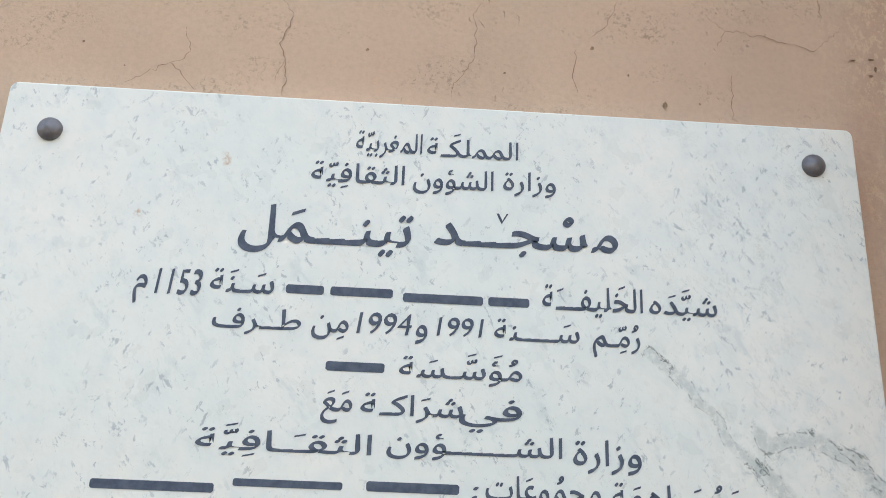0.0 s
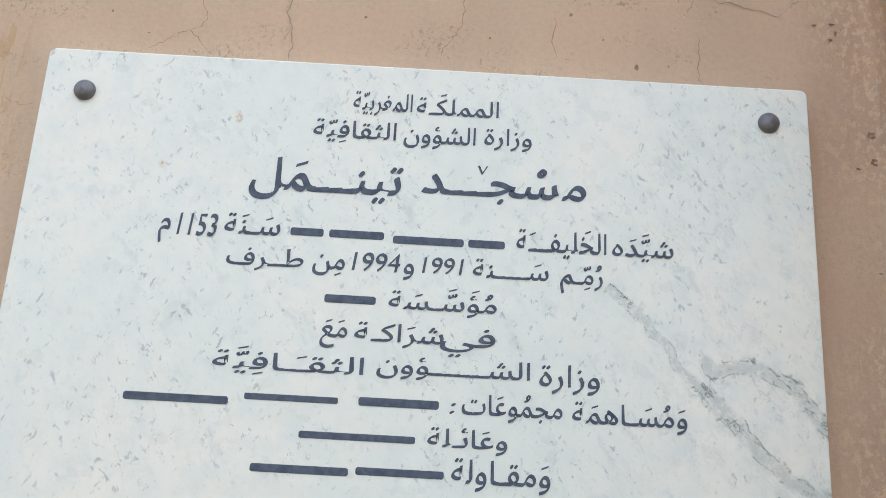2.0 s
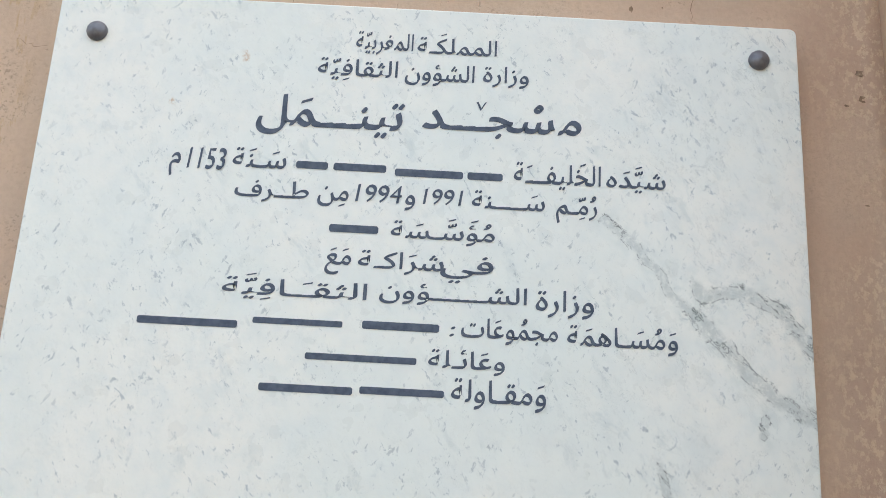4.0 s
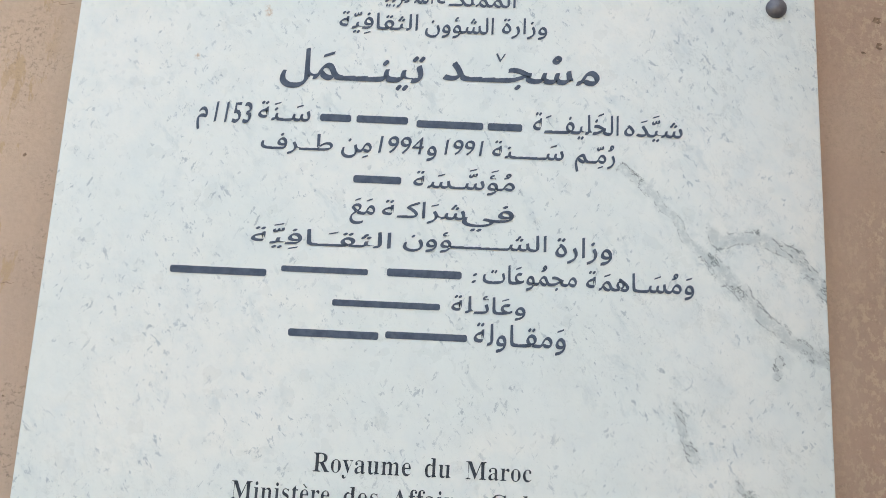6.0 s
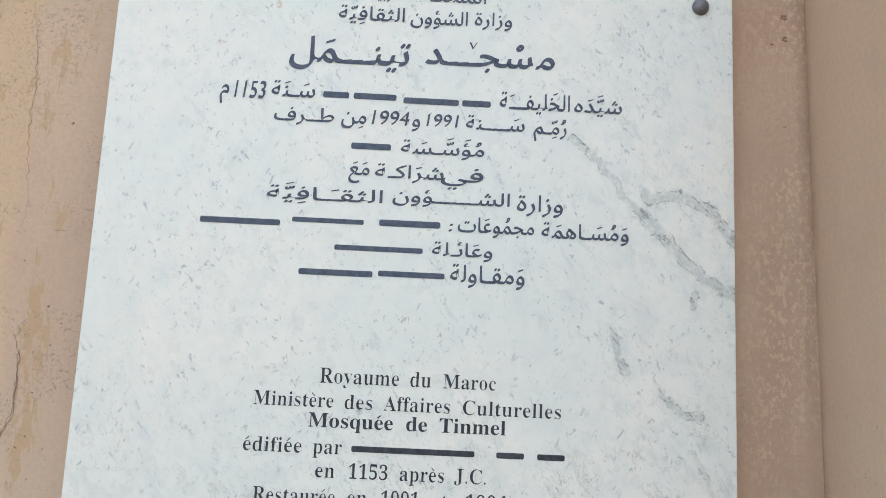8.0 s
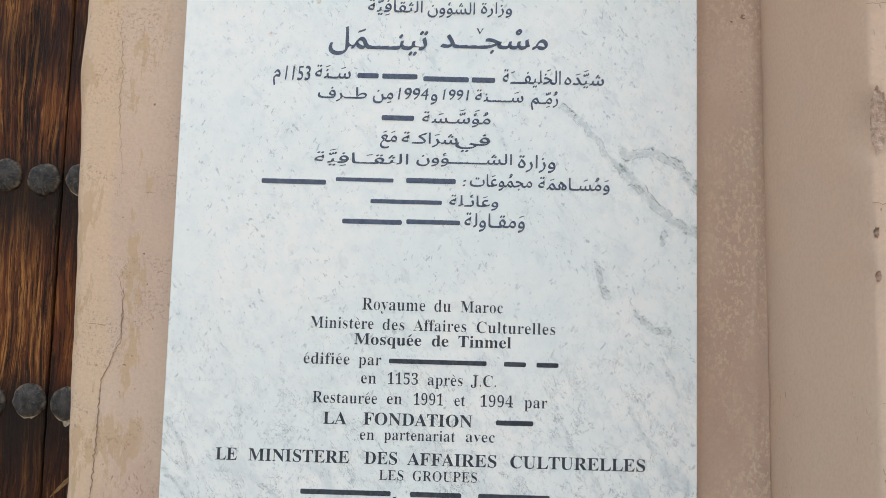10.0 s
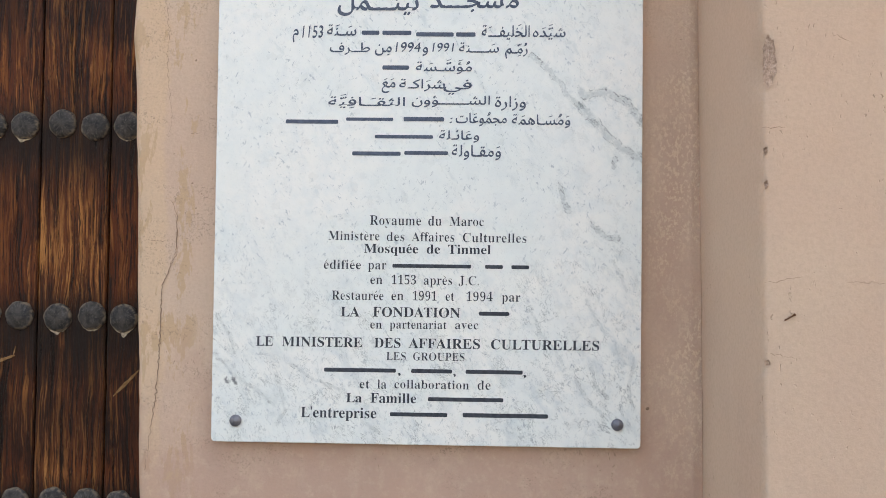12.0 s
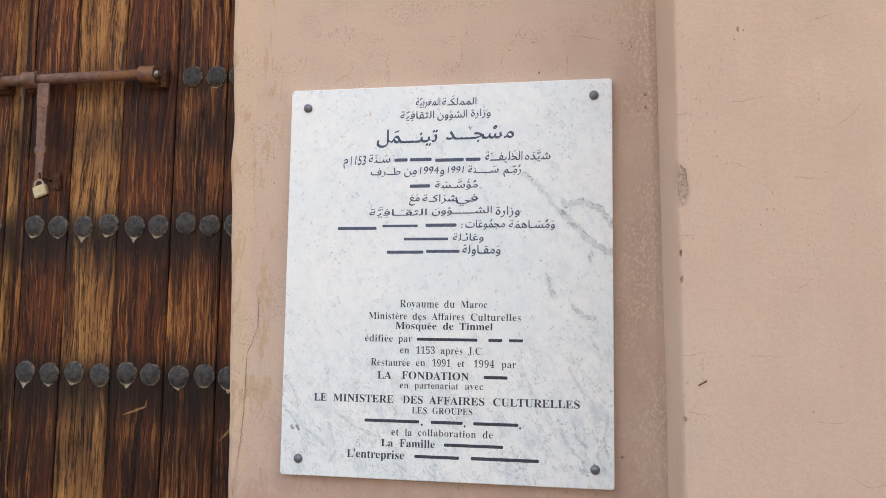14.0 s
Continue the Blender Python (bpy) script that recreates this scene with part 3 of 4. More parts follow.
def arabic(ink, word, x0, x1, z0, z1):
    verts, faces, x = [], [], 0.0
    heavy, nib = (-0.006, (0.022, 0.030)) if z1 - z0 > 0.029 else (-0.007, (0.018, 0.024))
    digits = word[0] in "0123456789:"
    run = [(ch, []) for ch in word] if digits else shaped(word)[::-1]
    for turn, (ch, marks) in enumerate(run):
        v, f, adv = glyph(ch, heavy, nib)
        k = len(verts)
        lean = 0.10 if digits else 0.0
        verts += [(p[0] + x + lean * p[1], p[1], turn % 2) for p in v]
        faces += [tuple(i + k for i in g) for g in f]
        (l, r), (lo, hi) = bounds(v, 0), bounds(v, 1)
        top = max(hi, 0.42) + 0.09
        for mk in sorted(marks, key=lambda c: c != "\u0651"):
            mv, mf, _ = glyph(mk, -0.02 if mk == "v" else heavy, nib)
            if mk == "v":
                mv = [(p[0] * 0.55, p[1] * 0.5, 0) for p in mv]
            (ml, mr), (mlo, mhi) = bounds(mv, 0), bounds(mv, 1)
            if mk == "\u0650":
                dz = min(lo, 0.0) - 0.07 - mhi
            else:
                dz, top = top - mlo, top + (mhi - mlo) + 0.05
            k = len(verts)
            verts += [(p[0] - (ml + mr) / 2 + x + (l + r) / 2, p[1] + dz, 0) for p in mv]
            faces += [tuple(i + k for i in g) for g in mf]
        x += adv
    fitted(ink, verts, faces, x0, x1, z0, z1)


ACCENTS = {"é": ("e", 1), "è": ("e", -1)}


def serif(ch):
    """the roman letter or figure of the same name"""
    if "A" <= ch <= "Z":
        return chr(0x1D400 + ord(ch) - 65)
    if "a" <= ch <= "z":
        return chr(0x1D41A + ord(ch) - 97)
    if "0" <= ch <= "9":
        return chr(0x1D7CE + ord(ch) - 48)
    return ch


def latin(ink, word, x0, x1, z, cap, bold):
    """a word with its baseline at z and capitals of the height cap"""
    nib = (-0.002, 0.0) if bold else (-0.017, 0.0)
    verts, faces, x = [], [], 0.0
    for ch in word:
        base, slope = ACCENTS.get(ch, (ch, 0))
        v, f, adv = glyph(serif(base), 0.0, nib)
        k = len(verts)
        verts += [(p[0] + x, p[1], 0) for p in v]
        faces += [tuple(i + k for i in g) for g in f]
        if slope:
            c, k = x + sum(bounds(v, 0)) / 2, len(verts)
            w, s = (0.045 if bold else 0.03), slope * 0.075
            verts += [(c - s - w, 0.53, 0), (c - s + w, 0.53, 0), (c + s + w, 0.68, 0), (c + s - w, 0.68, 0)]
            faces.append((k, k + 1, k + 2, k + 3))
        x += adv + (0.0 if bold else 0.012)
    lo, hi = bounds(verts, 1)
    u = cap / 0.69
    fitted(ink, verts, faces, x0, x1, z + lo * u, z + hi * u)


def bar(ink, x0, x1, z0, z1):
    """a plain bar the size of a word"""
    mid, h = z0 * 0.55 + z1 * 0.45, min(z1 - z0, 0.016) * 0.44
    z0, z1 = mid - h / 2, mid + h / 2
    c = (z1 - z0) * 0.2
    ink.append(([(x0 + c, z0, 0), (x1 - c, z0, 0), (x1, z0 + c, 0), (x1, z1 - c, 0), (x1 - c, z1, 0), (x0 + c, z1, 0), (x0, z1 - c, 0), (x0, z0 + c, 0)], [tuple(range(8))]))


def line(name, ink):
    """one line of writing: each word is a thin painted relief on the marble"""
    for pts, polys in ink:
        bm = bmesh.new()
        vs = [bm.verts.new((x, -0.0004 - 0.00025 * up, z)) for x, z, up in pts]
        for p in polys:
            try:
                bm.faces.new([vs[i] for i in p])
            except ValueError:
                pass
        bmesh.ops.recalc_face_normals(bm, faces=bm.faces)
        for f in bm.faces:
            if f.normal.y > 0:
                f.normal_flip()
        part(name if len(pts) != 8 else "plain_bar", bm, M_INK if name == "arabic_word" else M_INK_DARK, plaque)


ink = []
arabic(ink, "المملكَـة", -0.01, 0.065, 2.044, 2.066)
arabic(ink, "المغربيّة", -0.068, -0.014, 2.04, 2.064)
line('arabic_word', ink)
ink = []
arabic(ink, "وزارة", 0.053, 0.096, 2.013, 2.035)
arabic(ink, "الشؤون", -0.02, 0.045, 2.011, 2.034)
arabic(ink, "الثقافِيّة", -0.102, -0.027, 2.012, 2.035)
line('arabic_word', ink)
ink = []
arabic(ink, "مسْجـvــد", -0.001, 0.146, 1.962, 1.998)
arabic(ink, "تينـــمَل", -0.154, -0.018, 1.955, 1.996)
line('arabic_word', ink)
ink = []
arabic(ink, "شيَّدَه", 0.169, 0.223, 1.917, 1.943)
arabic(ink, "الخَليفـــَة", 0.085, 0.164, 1.916, 1.943)
bar(ink, 0.043, 0.075, 1.916, 1.936)
bar(ink, -0.023, 0.039, 1.915, 1.937)
bar(ink, -0.079, -0.031, 1.920, 1.936)
bar(ink, -0.113, -0.084, 1.920, 1.936)
arabic(ink, "سَـنَة", -0.171, -0.122, 1.922, 1.941)
arabic(ink, "1153", -0.212, -0.177, 1.918, 1.939)
arabic(ink, "م", -0.228, -0.218, 1.91, 1.933)
line('arabic_word', ink)
ink = []
arabic(ink, "رُمِّـم", 0.124, 0.161, 1.885, 1.912)
arabic(ink, "سَــــنة", 0.048, 0.114, 1.895, 1.912)
arabic(ink, "1991", 0.004, 0.04, 1.896, 1.911)
arabic(ink, "و", -0.012, -0.003, 1.889, 1.904)
arabic(ink, "1994", -0.057, -0.015, 1.895, 1.912)
arabic(ink, "مِن", -0.091, -0.063, 1.889, 1.908)
arabic(ink, "طــرف", -0.166, -0.099, 1.89, 1.911)
line('arabic_word', ink)
ink = []
arabic(ink, "مُؤَسَّـسَة", -0.023, 0.07, 1.859, 1.884)
bar(ink, -0.078, -0.034, 1.86, 1.881)
line('arabic_word', ink)
ink = []
arabic(ink, "في", 0.023, 0.07, 1.825, 1.85)
arabic(ink, "شرَاكـة", -0.05, 0.026, 1.83, 1.851)
arabic(ink, "مَعَ", -0.079, -0.056, 1.827, 1.852)
line('arabic_word', ink)
ink = []
arabic(ink, "وزارة", 0.108, 0.159, 1.799, 1.824)
arabic(ink, "الشــــــؤون", -0.029, 0.1, 1.804, 1.824)
arabic(ink, "الثقـَـافِيَّة", -0.167, -0.04, 1.801, 1.825)
line('arabic_word', ink)
ink = []
arabic(ink, "وَمُسَـاهمَة", 0.136, 0.232, 1.771, 1.795)
arabic(ink, "مجمُوعَات", 0.044, 0.128, 1.773, 1.797)
arabic(ink, ":", 0.034, 0.039, 1.778, 1.787)
bar(ink, -0.042, 0.025, 1.777, 1.793)
bar(ink, -0.137, -0.059, 1.778, 1.79)
bar(ink, -0.237, -0.15, 1.772, 1.787)
line('arabic_word', ink)
ink = []
arabic(ink, "وعَائـلة", 0.017, 0.083, 1.746, 1.767)
bar(ink, -0.089, 0.007, 1.749, 1.762)
line('arabic_word', ink)
ink = []
arabic(ink, "وَمقـاولة", 0.038, 0.119, 1.717, 1.743)
bar(ink, -0.04, 0.032, 1.722, 1.736)
bar(ink, -0.126, -0.046, 1.720, 1.735)
line('arabic_word', ink)
ink = []
latin(ink, 'Royaume', -0.095, -0.011, 1.609, 0.016, False)
latin(ink, 'du', 0.001, 0.023, 1.609, 0.016, False)
latin(ink, 'Maroc', 0.036, 0.092, 1.609, 0.015, False)
line('french_word', ink)
ink = []
latin(ink, 'Ministère', -0.163, -0.079, 1.5835, 0.015, False)
latin(ink, 'des', -0.067, -0.038, 1.583, 0.015, False)
latin(ink, 'Affaires', -0.026, 0.044, 1.583, 0.015, False)
latin(ink, 'Culturelles', 0.058, 0.162, 1.5825, 0.015, False)
line('french_word', ink)
ink = []
latin(ink, 'Mosquée', -0.104, -0.015, 1.563, 0.015, True)
latin(ink, 'de', -0.001, 0.021, 1.563, 0.015, True)
latin(ink, 'Tinmel', 0.034, 0.104, 1.563, 0.015, True)
line('french_word', ink)
ink = []
latin(ink, 'édifiée', -0.17, -0.109, 1.536, 0.015, False)
latin(ink, 'par', -0.097, -0.067, 1.536, 0.015, False)
bar(ink, -0.057, 0.072, 1.536, 1.5498)
bar(ink, 0.095, 0.124, 1.536, 1.5498)
bar(ink, 0.138, 0.167, 1.536, 1.5498)
line('french_word', ink)
ink = []
latin(ink, 'en', -0.093, -0.073, 1.512, 0.015, False)
latin(ink, '1153', -0.058, -0.018, 1.512, 0.015, False)
latin(ink, 'après', -0.005, 0.041, 1.512, 0.015, False)
latin(ink, 'J.C.', 0.052, 0.085, 1.512, 0.015, False)
line('french_word', ink)
ink = []
latin(ink, 'Restaurée', -0.156, -0.071, 1.4855, 0.015, False)
latin(ink, 'en', -0.058, -0.038, 1.486, 0.015, False)
latin(ink, '1991', -0.023, 0.016, 1.486, 0.015, False)
latin(ink, 'et', 0.031, 0.045, 1.486, 0.015, False)
latin(ink, '1994', 0.065, 0.108, 1.486, 0.015, False)
latin(ink, 'par', 0.123, 0.153, 1.486, 0.015, False)
line('french_word', ink)
ink = []
latin(ink, 'LA', -0.141, -0.11, 1.458, 0.016, True)
latin(ink, 'FONDATION', -0.088, 0.055, 1.4585, 0.016, True)
bar(ink, 0.086, 0.135, 1.459, 1.4737)
line('french_word', ink)
ink = []
latin(ink, 'en', -0.092, -0.073, 1.439, 0.014, False)
latin(ink, 'partenariat', -0.06, 0.033, 1.4395, 0.014, False)
latin(ink, 'avec', 0.047, 0.085, 1.44, 0.014, False)
line('french_word', ink)
ink = []
latin(ink, 'LE', -0.28, -0.252, 1.408, 0.016, True)
latin(ink, 'MINISTERE', -0.237, -0.105, 1.408, 0.016, True)
latin(ink, 'DES', -0.085, -0.042, 1.408, 0.016, True)
latin(ink, 'AFFAIRES', -0.029, 0.088, 1.408, 0.016, True)
latin(ink, 'CULTURELLES', 0.106, 0.282, 1.408, 0.016, True)
line('french_word', ink)
ink = []
latin(ink, 'LES', -0.065, -0.033, 1.388, 0.013, False)
latin(ink, 'GROUPES', -0.021, 0.063, 1.388, 0.013, False)
line('french_word', ink)
ink = []
bar(ink, -0.167, -0.049, 1.364, 1.3787)
latin(ink, ',', -0.046, -0.041, 1.364, 0.016, True)
bar(ink, -0.024, 0.043, 1.364, 1.3787)
latin(ink, ',', 0.045, 0.049, 1.364, 0.016, True)
bar(ink, 0.065, 0.158, 1.364, 1.3787)
latin(ink, ',', 0.159, 0.164, 1.364, 0.016, True)
line('french_word', ink)
ink = []
latin(ink, 'et', -0.108, -0.092, 1.341, 0.015, False)
latin(ink, 'la', -0.079, -0.064, 1.341, 0.015, False)
latin(ink, 'collaboration', -0.051, 0.071, 1.342, 0.014, False)
latin(ink, 'de', 0.085, 0.106, 1.342, 0.015, False)
line('french_word', ink)
ink = []
latin(ink, 'La', -0.13, -0.104, 1.318, 0.015, True)
latin(ink, 'Famille', -0.09, -0.015, 1.318, 0.016, True)
bar(ink, 0.004, 0.127, 1.3185, 1.3332)
line('french_word', ink)
ink = []
latin(ink, "L'entreprise", -0.204, -0.08, 1.2925, 0.017, True)
bar(ink, -0.058, 0.036, 1.293, 1.3077)
bar(ink, 0.061, 0.2, 1.293, 1.3086)
line('french_word', ink)

# ---- gate ----
DOOR_Y = 0.515
ROWS_Z = (2.3075, 1.8589, 1.4185, 0.9944, 0.5631)


def plank(leaf, x0, x1, z0, z1, material, y=DOOR_Y, wave=0.0012):
    """an upright board with slightly uneven, eased edges"""
    n, verts, faces = 150, [], []
    seed = x0 * 13.7
    for k in range(n + 1):
        z = z0 + (z1 - z0) * k / n
        a = x0 + 0.0016 + wave * noise.noise((seed, 1, z * 6)) + 0.0022 * max(0.0, noise.noise((seed, 3, z * 38)))
        b = x1 - 0.0016 + wave * noise.noise((seed, 9, z * 6)) - 0.0022 * max(0.0, noise.noise((seed, 7, z * 38)))
        f = y + 0.0015 * noise.noise((seed, 5, z * 2))
        verts += [(a, y + 0.045, z), (a, f + 0.003, z), (a + 0.003, f, z), (b - 0.003, f, z), (b, f + 0.003, z), (b, y + 0.045, z)]
    for k in range(n):
        for i in range(6):
            j = (i + 1) % 6
            faces.append((k * 6 + i, k * 6 + j, k * 6 + 6 + j, k * 6 + 6 + i))
    faces += [tuple(range(6))[::-1], tuple(n * 6 + i for i in range(6))]
    ob = new("plank", mesh_of("plank", verts, faces, material))
    ob.parent = leaf
    return ob


def door_leaf(label, seams, woods):
    leaf = tagged(new("gate_leaf"), label, "door", "leaves of the gate")
    for (a, b), m in zip(zip(seams, seams[1:]), woods):
        plank(leaf, a, b, 0.03, 3.19, m)
    bm = bmesh.new()
    box(bm, min(seams) + 0.004, max(seams) - 0.004, DOOR_Y + 0.046, DOOR_Y + 0.085, 0.03, 3.19)
    part("backing_board", bm, M_GAP, leaf)
    return leaf


right_leaf = door_leaf("weathered brown plank gate leaf with iron studs, shut and bolted",
                       [-1.4253, -1.4047, -1.2577, -1.0925, -0.9193, -0.7572, -0.5961, -0.4451],
                       [M_WOOD_MID, M_WOOD_DARK, M_WOOD_LIGHT, M_WOOD_DARK, M_WOOD_MID, M_WOOD_DARK, M_WOOD_MID])
left_leaf = door_leaf("weathered brown plank gate leaf, studded, shut beyond the sunk strip",
                      [-2.4387, -2.2776, -2.1165, -1.9504, -1.7842, -1.6231, -1.4741, -1.452],
                      [M_WOOD_MID, M_WOOD_DARK, M_WOOD_LIGHT, M_WOOD_MID, M_WOOD_DARK, M_WOOD_MID, M_WOOD_LIGHT])
bm = bmesh.new()
box(bm, -1.4515, -1.4258, DOOR_Y + 0.022, DOOR_Y + 0.044, 0.03, 3.19, 0.002)
part("rebate_strip", bm, M_GAP, right_leaf, "dark reddish strip sunk between the two leaves")


def stud_mesh(seed):
    """a hammered round iron boss with an irregular rim"""
    rnd = random.Random(seed)
    bm = bmesh.new()
    dome(bm, [(0.0315, 0.001), (0.0330, -0.0015), (0.0325, -0.0040), (0.0295, -0.0075), (0.0235, -0.0108), (0.0155, -0.0130), (0.0075, -0.0142), (0.002, -0.0145)], 26)
    for v in bm.verts:
        r = math.hypot(v.co.x, v.co.z)
        w = 1 + 0.075 * noise.noise((v.co.x * 60 + seed * 3.1, seed, v.co.z * 60)) * min(1, r / 0.02)
        v.co.x *= w
        v.co.z *= w
        v.co.y += 0.0013 * noise.noise((v.co.x * 90, seed * 1.7, v.co.z * 90)) * (1 if v.co.y < 0 else 0)
    me = bpy.data.meshes.new("stud")
    bm.to_mesh(me)
    bm.free()
    me.materials.append(M_IRON)
    me.polygons.foreach_set("use_smooth", [True] * len(me.polygons))
    return me


STUDS = [stud_mesh(s) for s in range(5)]


def drip_mesh(seed):
    """the pale ragged rim of sheltered wood under a stud, sometimes run down in a drip"""
    rd = random.Random(seed + 40)
    n, top, low = 15, [], []
    deep, at, wide = rd.choice((0.0, 0.003, 0.006, 0.013)), rd.uniform(-0.4, 0.4), rd.uniform(0.25, 0.5)
    for i in range(n):
        u = i / (n - 1) * 2 - 1
        arc = -0.0325 * math.sqrt(max(0.0, 1 - (u * 0.72) ** 2))
        top.append((u * 0.0235, -0.0008, arc + 0.006))
        low.append((u * 0.0235, -0.0008, arc - 0.003 * (1 - u * u) * rd.uniform(0.4, 1.6) - deep * max(0.0, 1 - abs(u - at) / wide) * rd.uniform(0.7, 1.1)))
    return mesh_of("bare_patch", top + low, [(n + i, n + i + 1, i + 1, i) for i in range(n - 1)], M_BARE)


DRIPS = [drip_mesh(s) for s in range(8)]
rnd = random.Random(7)


def stud(leaf, x, z):
    s = new("stud", rnd.choice(STUDS))
    s.parent = leaf
    s.location = (x + rnd.uniform(-0.002, 0.002), DOOR_Y + 0.001, z + rnd.uniform(-0.004, 0.004))
    s.rotation_euler = (0, rnd.uniform(0, 6.28), 0)
    if rnd.random() < 0.75:
        d = new("bare_patch", rnd.choice(DRIPS))
        d.parent = leaf
        d.location = (s.location.x, DOOR_Y - 0.0015, s.location.z)


STUD_X = (-1.3682, -1.2879, -1.2034, -1.119, -1.0326, -0.9573, -0.8688, -0.7905, -0.7172, -0.6379, -0.5545)
for row, z in enumerate(ROWS_Z):
    for x in STUD_X:
        if row > 0 or x > -0.92:
            stud(right_leaf, x, z)
    for x in (-1.5127, -1.594, -1.6835, -1.7649, -1.8463, -1.9277):
        if row > 0 or x < -1.75:
            stud(left_leaf, x, z)

# sliding bolt, its hasp and the padlock
BOLT_Z, BOLT_Y = 2.307, 0.473
bolt = tagged(new("sliding_bolt"), "rusty iron sliding bolt across the gate with a flat hanging hasp", "bolt")
bm = bmesh.new()
tube(bm, (-1.75, BOLT_Y, BOLT_Z - 0.004), (-0.967, BOLT_Y, BOLT_Z), 0.0162, n=24)
part("rod", bm, M_RUST, bolt, "", True)


def collar(x, w, r, plate_x0, plate_x1):
    bm = bmesh.new()
    loops, k = [], 26
    for u in (-0.5, -0.56, -0.53, -0.40, -0.28, -0.1, 0.1, 0.28, 0.40, 0.53, 0.56, 0.5):
        bead = 0.0024 if abs(u) > 0.35 else 0.0
        radius = r + bead if len(loops) not in (0, 11) else 0.0158
        loops.append([bm.verts.new((x + u * w, BOLT_Y + radius * math.cos(2 * math.pi * i / k), BOLT_Z - 0.002 + radius * math.sin(2 * math.pi * i / k))) for i in range(k)])
    for lo, hi in zip(loops, loops[1:]):
        for i in range(k):
            bm.faces.new((lo[i], lo[(i + 1) % k], hi[(i + 1) % k], hi[i]))
    for v in bm.verts:
        v.co += Vector((0.0034 * noise.noise(v.co * 90), 0.0018 * noise.noise(v.co * 110), 0.0022 * noise.noise(v.co * 80 + Vector((3, 0, 0)))))
    bmesh.ops.recalc_face_normals(bm, faces=bm.faces)
    ring = part("collar", bm, M_RUST, bolt, "rusty iron collar with ragged welds", True)
    bm = bmesh.new()
    box(bm, plate_x0, plate_x1, DOOR_Y - 0.022, DOOR_Y - 0.001, BOLT_Z - 0.034, BOLT_Z + 0.022, 0.002)
    part("back_plate", bm, M_RUST_DARK, ring)


collar(-1.376, 0.044, 0.0240, -1.406, -1.349)
collar(-0.986, 0.044, 0.0245, -1.012, -0.944)
collar(-1.492, 0.030, 0.0230, -1.532, -1.467)
bm = bmesh.new()
tube(bm, (-0.967, BOLT_Y, BOLT_Z), (-0.955, BOLT_Y, BOLT_Z + 0.001), 0.0125, 0.008, 14)
part("rod_end", bm, M_STEEL, bolt, "worn bright end of the rod")
bm = bmesh.new()
prof = [(2.292, 0.0205), (2.262, 0.0190), (2.225, 0.0200), (2.220, 0.0170), (2.15, 0.0155), (2.095, 0.0145), (2.090, 0.0195), (2.078, 0.0190), (2.073, 0.0140), (2.04, 0.0130), (2.005, 0.0115), (1.988, 0.009)]
vs = []
for z, w in prof:
    x = -1.331 + 0.004 * (2.29 - z) / 0.3 * 1.0
    vs.append([bm.verts.new((x - w, 0.463, z)), bm.verts.new((x + w, 0.463, z)), bm.verts.new((x + w, 0.470, z)), bm.verts.new((x - w, 0.470, z))])
for a, b in zip(vs, vs[1:]):
    for i in range(4):
        bm.faces.new((a[i], a[(i + 1) % 4], b[(i + 1) % 4], b[i]))
bm.faces.new(vs[0]), bm.faces.new(vs[-1])
bmesh.ops.recalc_face_normals(bm, faces=bm.faces)
bmesh.ops.bevel(bm, geom=bm.edges[:], offset=0.0012, segments=1, affect="EDGES")
part("hasp_strap", bm, M_RUST, bolt, "flat rusty iron strap hanging from the rod")
bm = bmesh.new()
tube(bm, (-1.322, 0.460, 2.014), (-1.322, 0.461, 1.998), 0.003, n=8)
tube(bm, (-1.322, 0.461, 2.000), (-1.322, 0.516, 2.000), 0.004, n=8)
part("staple", bm, M_RUST_DARK, bolt)
bm = bmesh.new()
box(bm, -1.309, -1.285, DOOR_Y - 0.014, DOOR_Y - 0.001, 1.968, 2.018, 0.002)
part("staple_plate", bm, M_RUST_DARK, bolt, "small dark iron plate on the boards")

padlock = tagged(new("padlock"), "small pale brass padlock hanging from the hasp", "padlock")
padlock.location = (-1.316, 0.455, 1.973)
padlock.rotation_euler = (0, radians(-19), 0)
bm = bmesh.new()
box(bm, -0.0215, 0.0215, -0.008, 0.008, -0.034, 0.0, 0.003)
part("lock_body", bm, M_BRASS, padlock)
# thin darker slab along the bottom of the lock body
bm = bmesh.new()
box(bm, -0.0205, 0.0205, -0.0072, 0.0072, -0.0375, -0.0345, 0.001)
part("lock_foot", bm, M_RUST_DARK, padlock, "dark brown underside")
bm = bmesh.new()
arc = [(-0.0135, -0.004)] + [(-0.0135 * math.cos(math.pi * i / 10), 0.005 + 0.0125 * math.sin(math.pi * i / 10)) for i in range(11)] + [(0.0135, -0.004)]
for a, b in zip(arc, arc[1:]):
    tube(bm, (a[0], 0, a[1]), (b[0], 0, b[1]), 0.0032, n=10)
part("shackle", bm, M_STEEL, padlock, "worn steel shackle", True)

# ---- cracks and broken spots in the plaster ----
crack_rnd = random.Random(3)


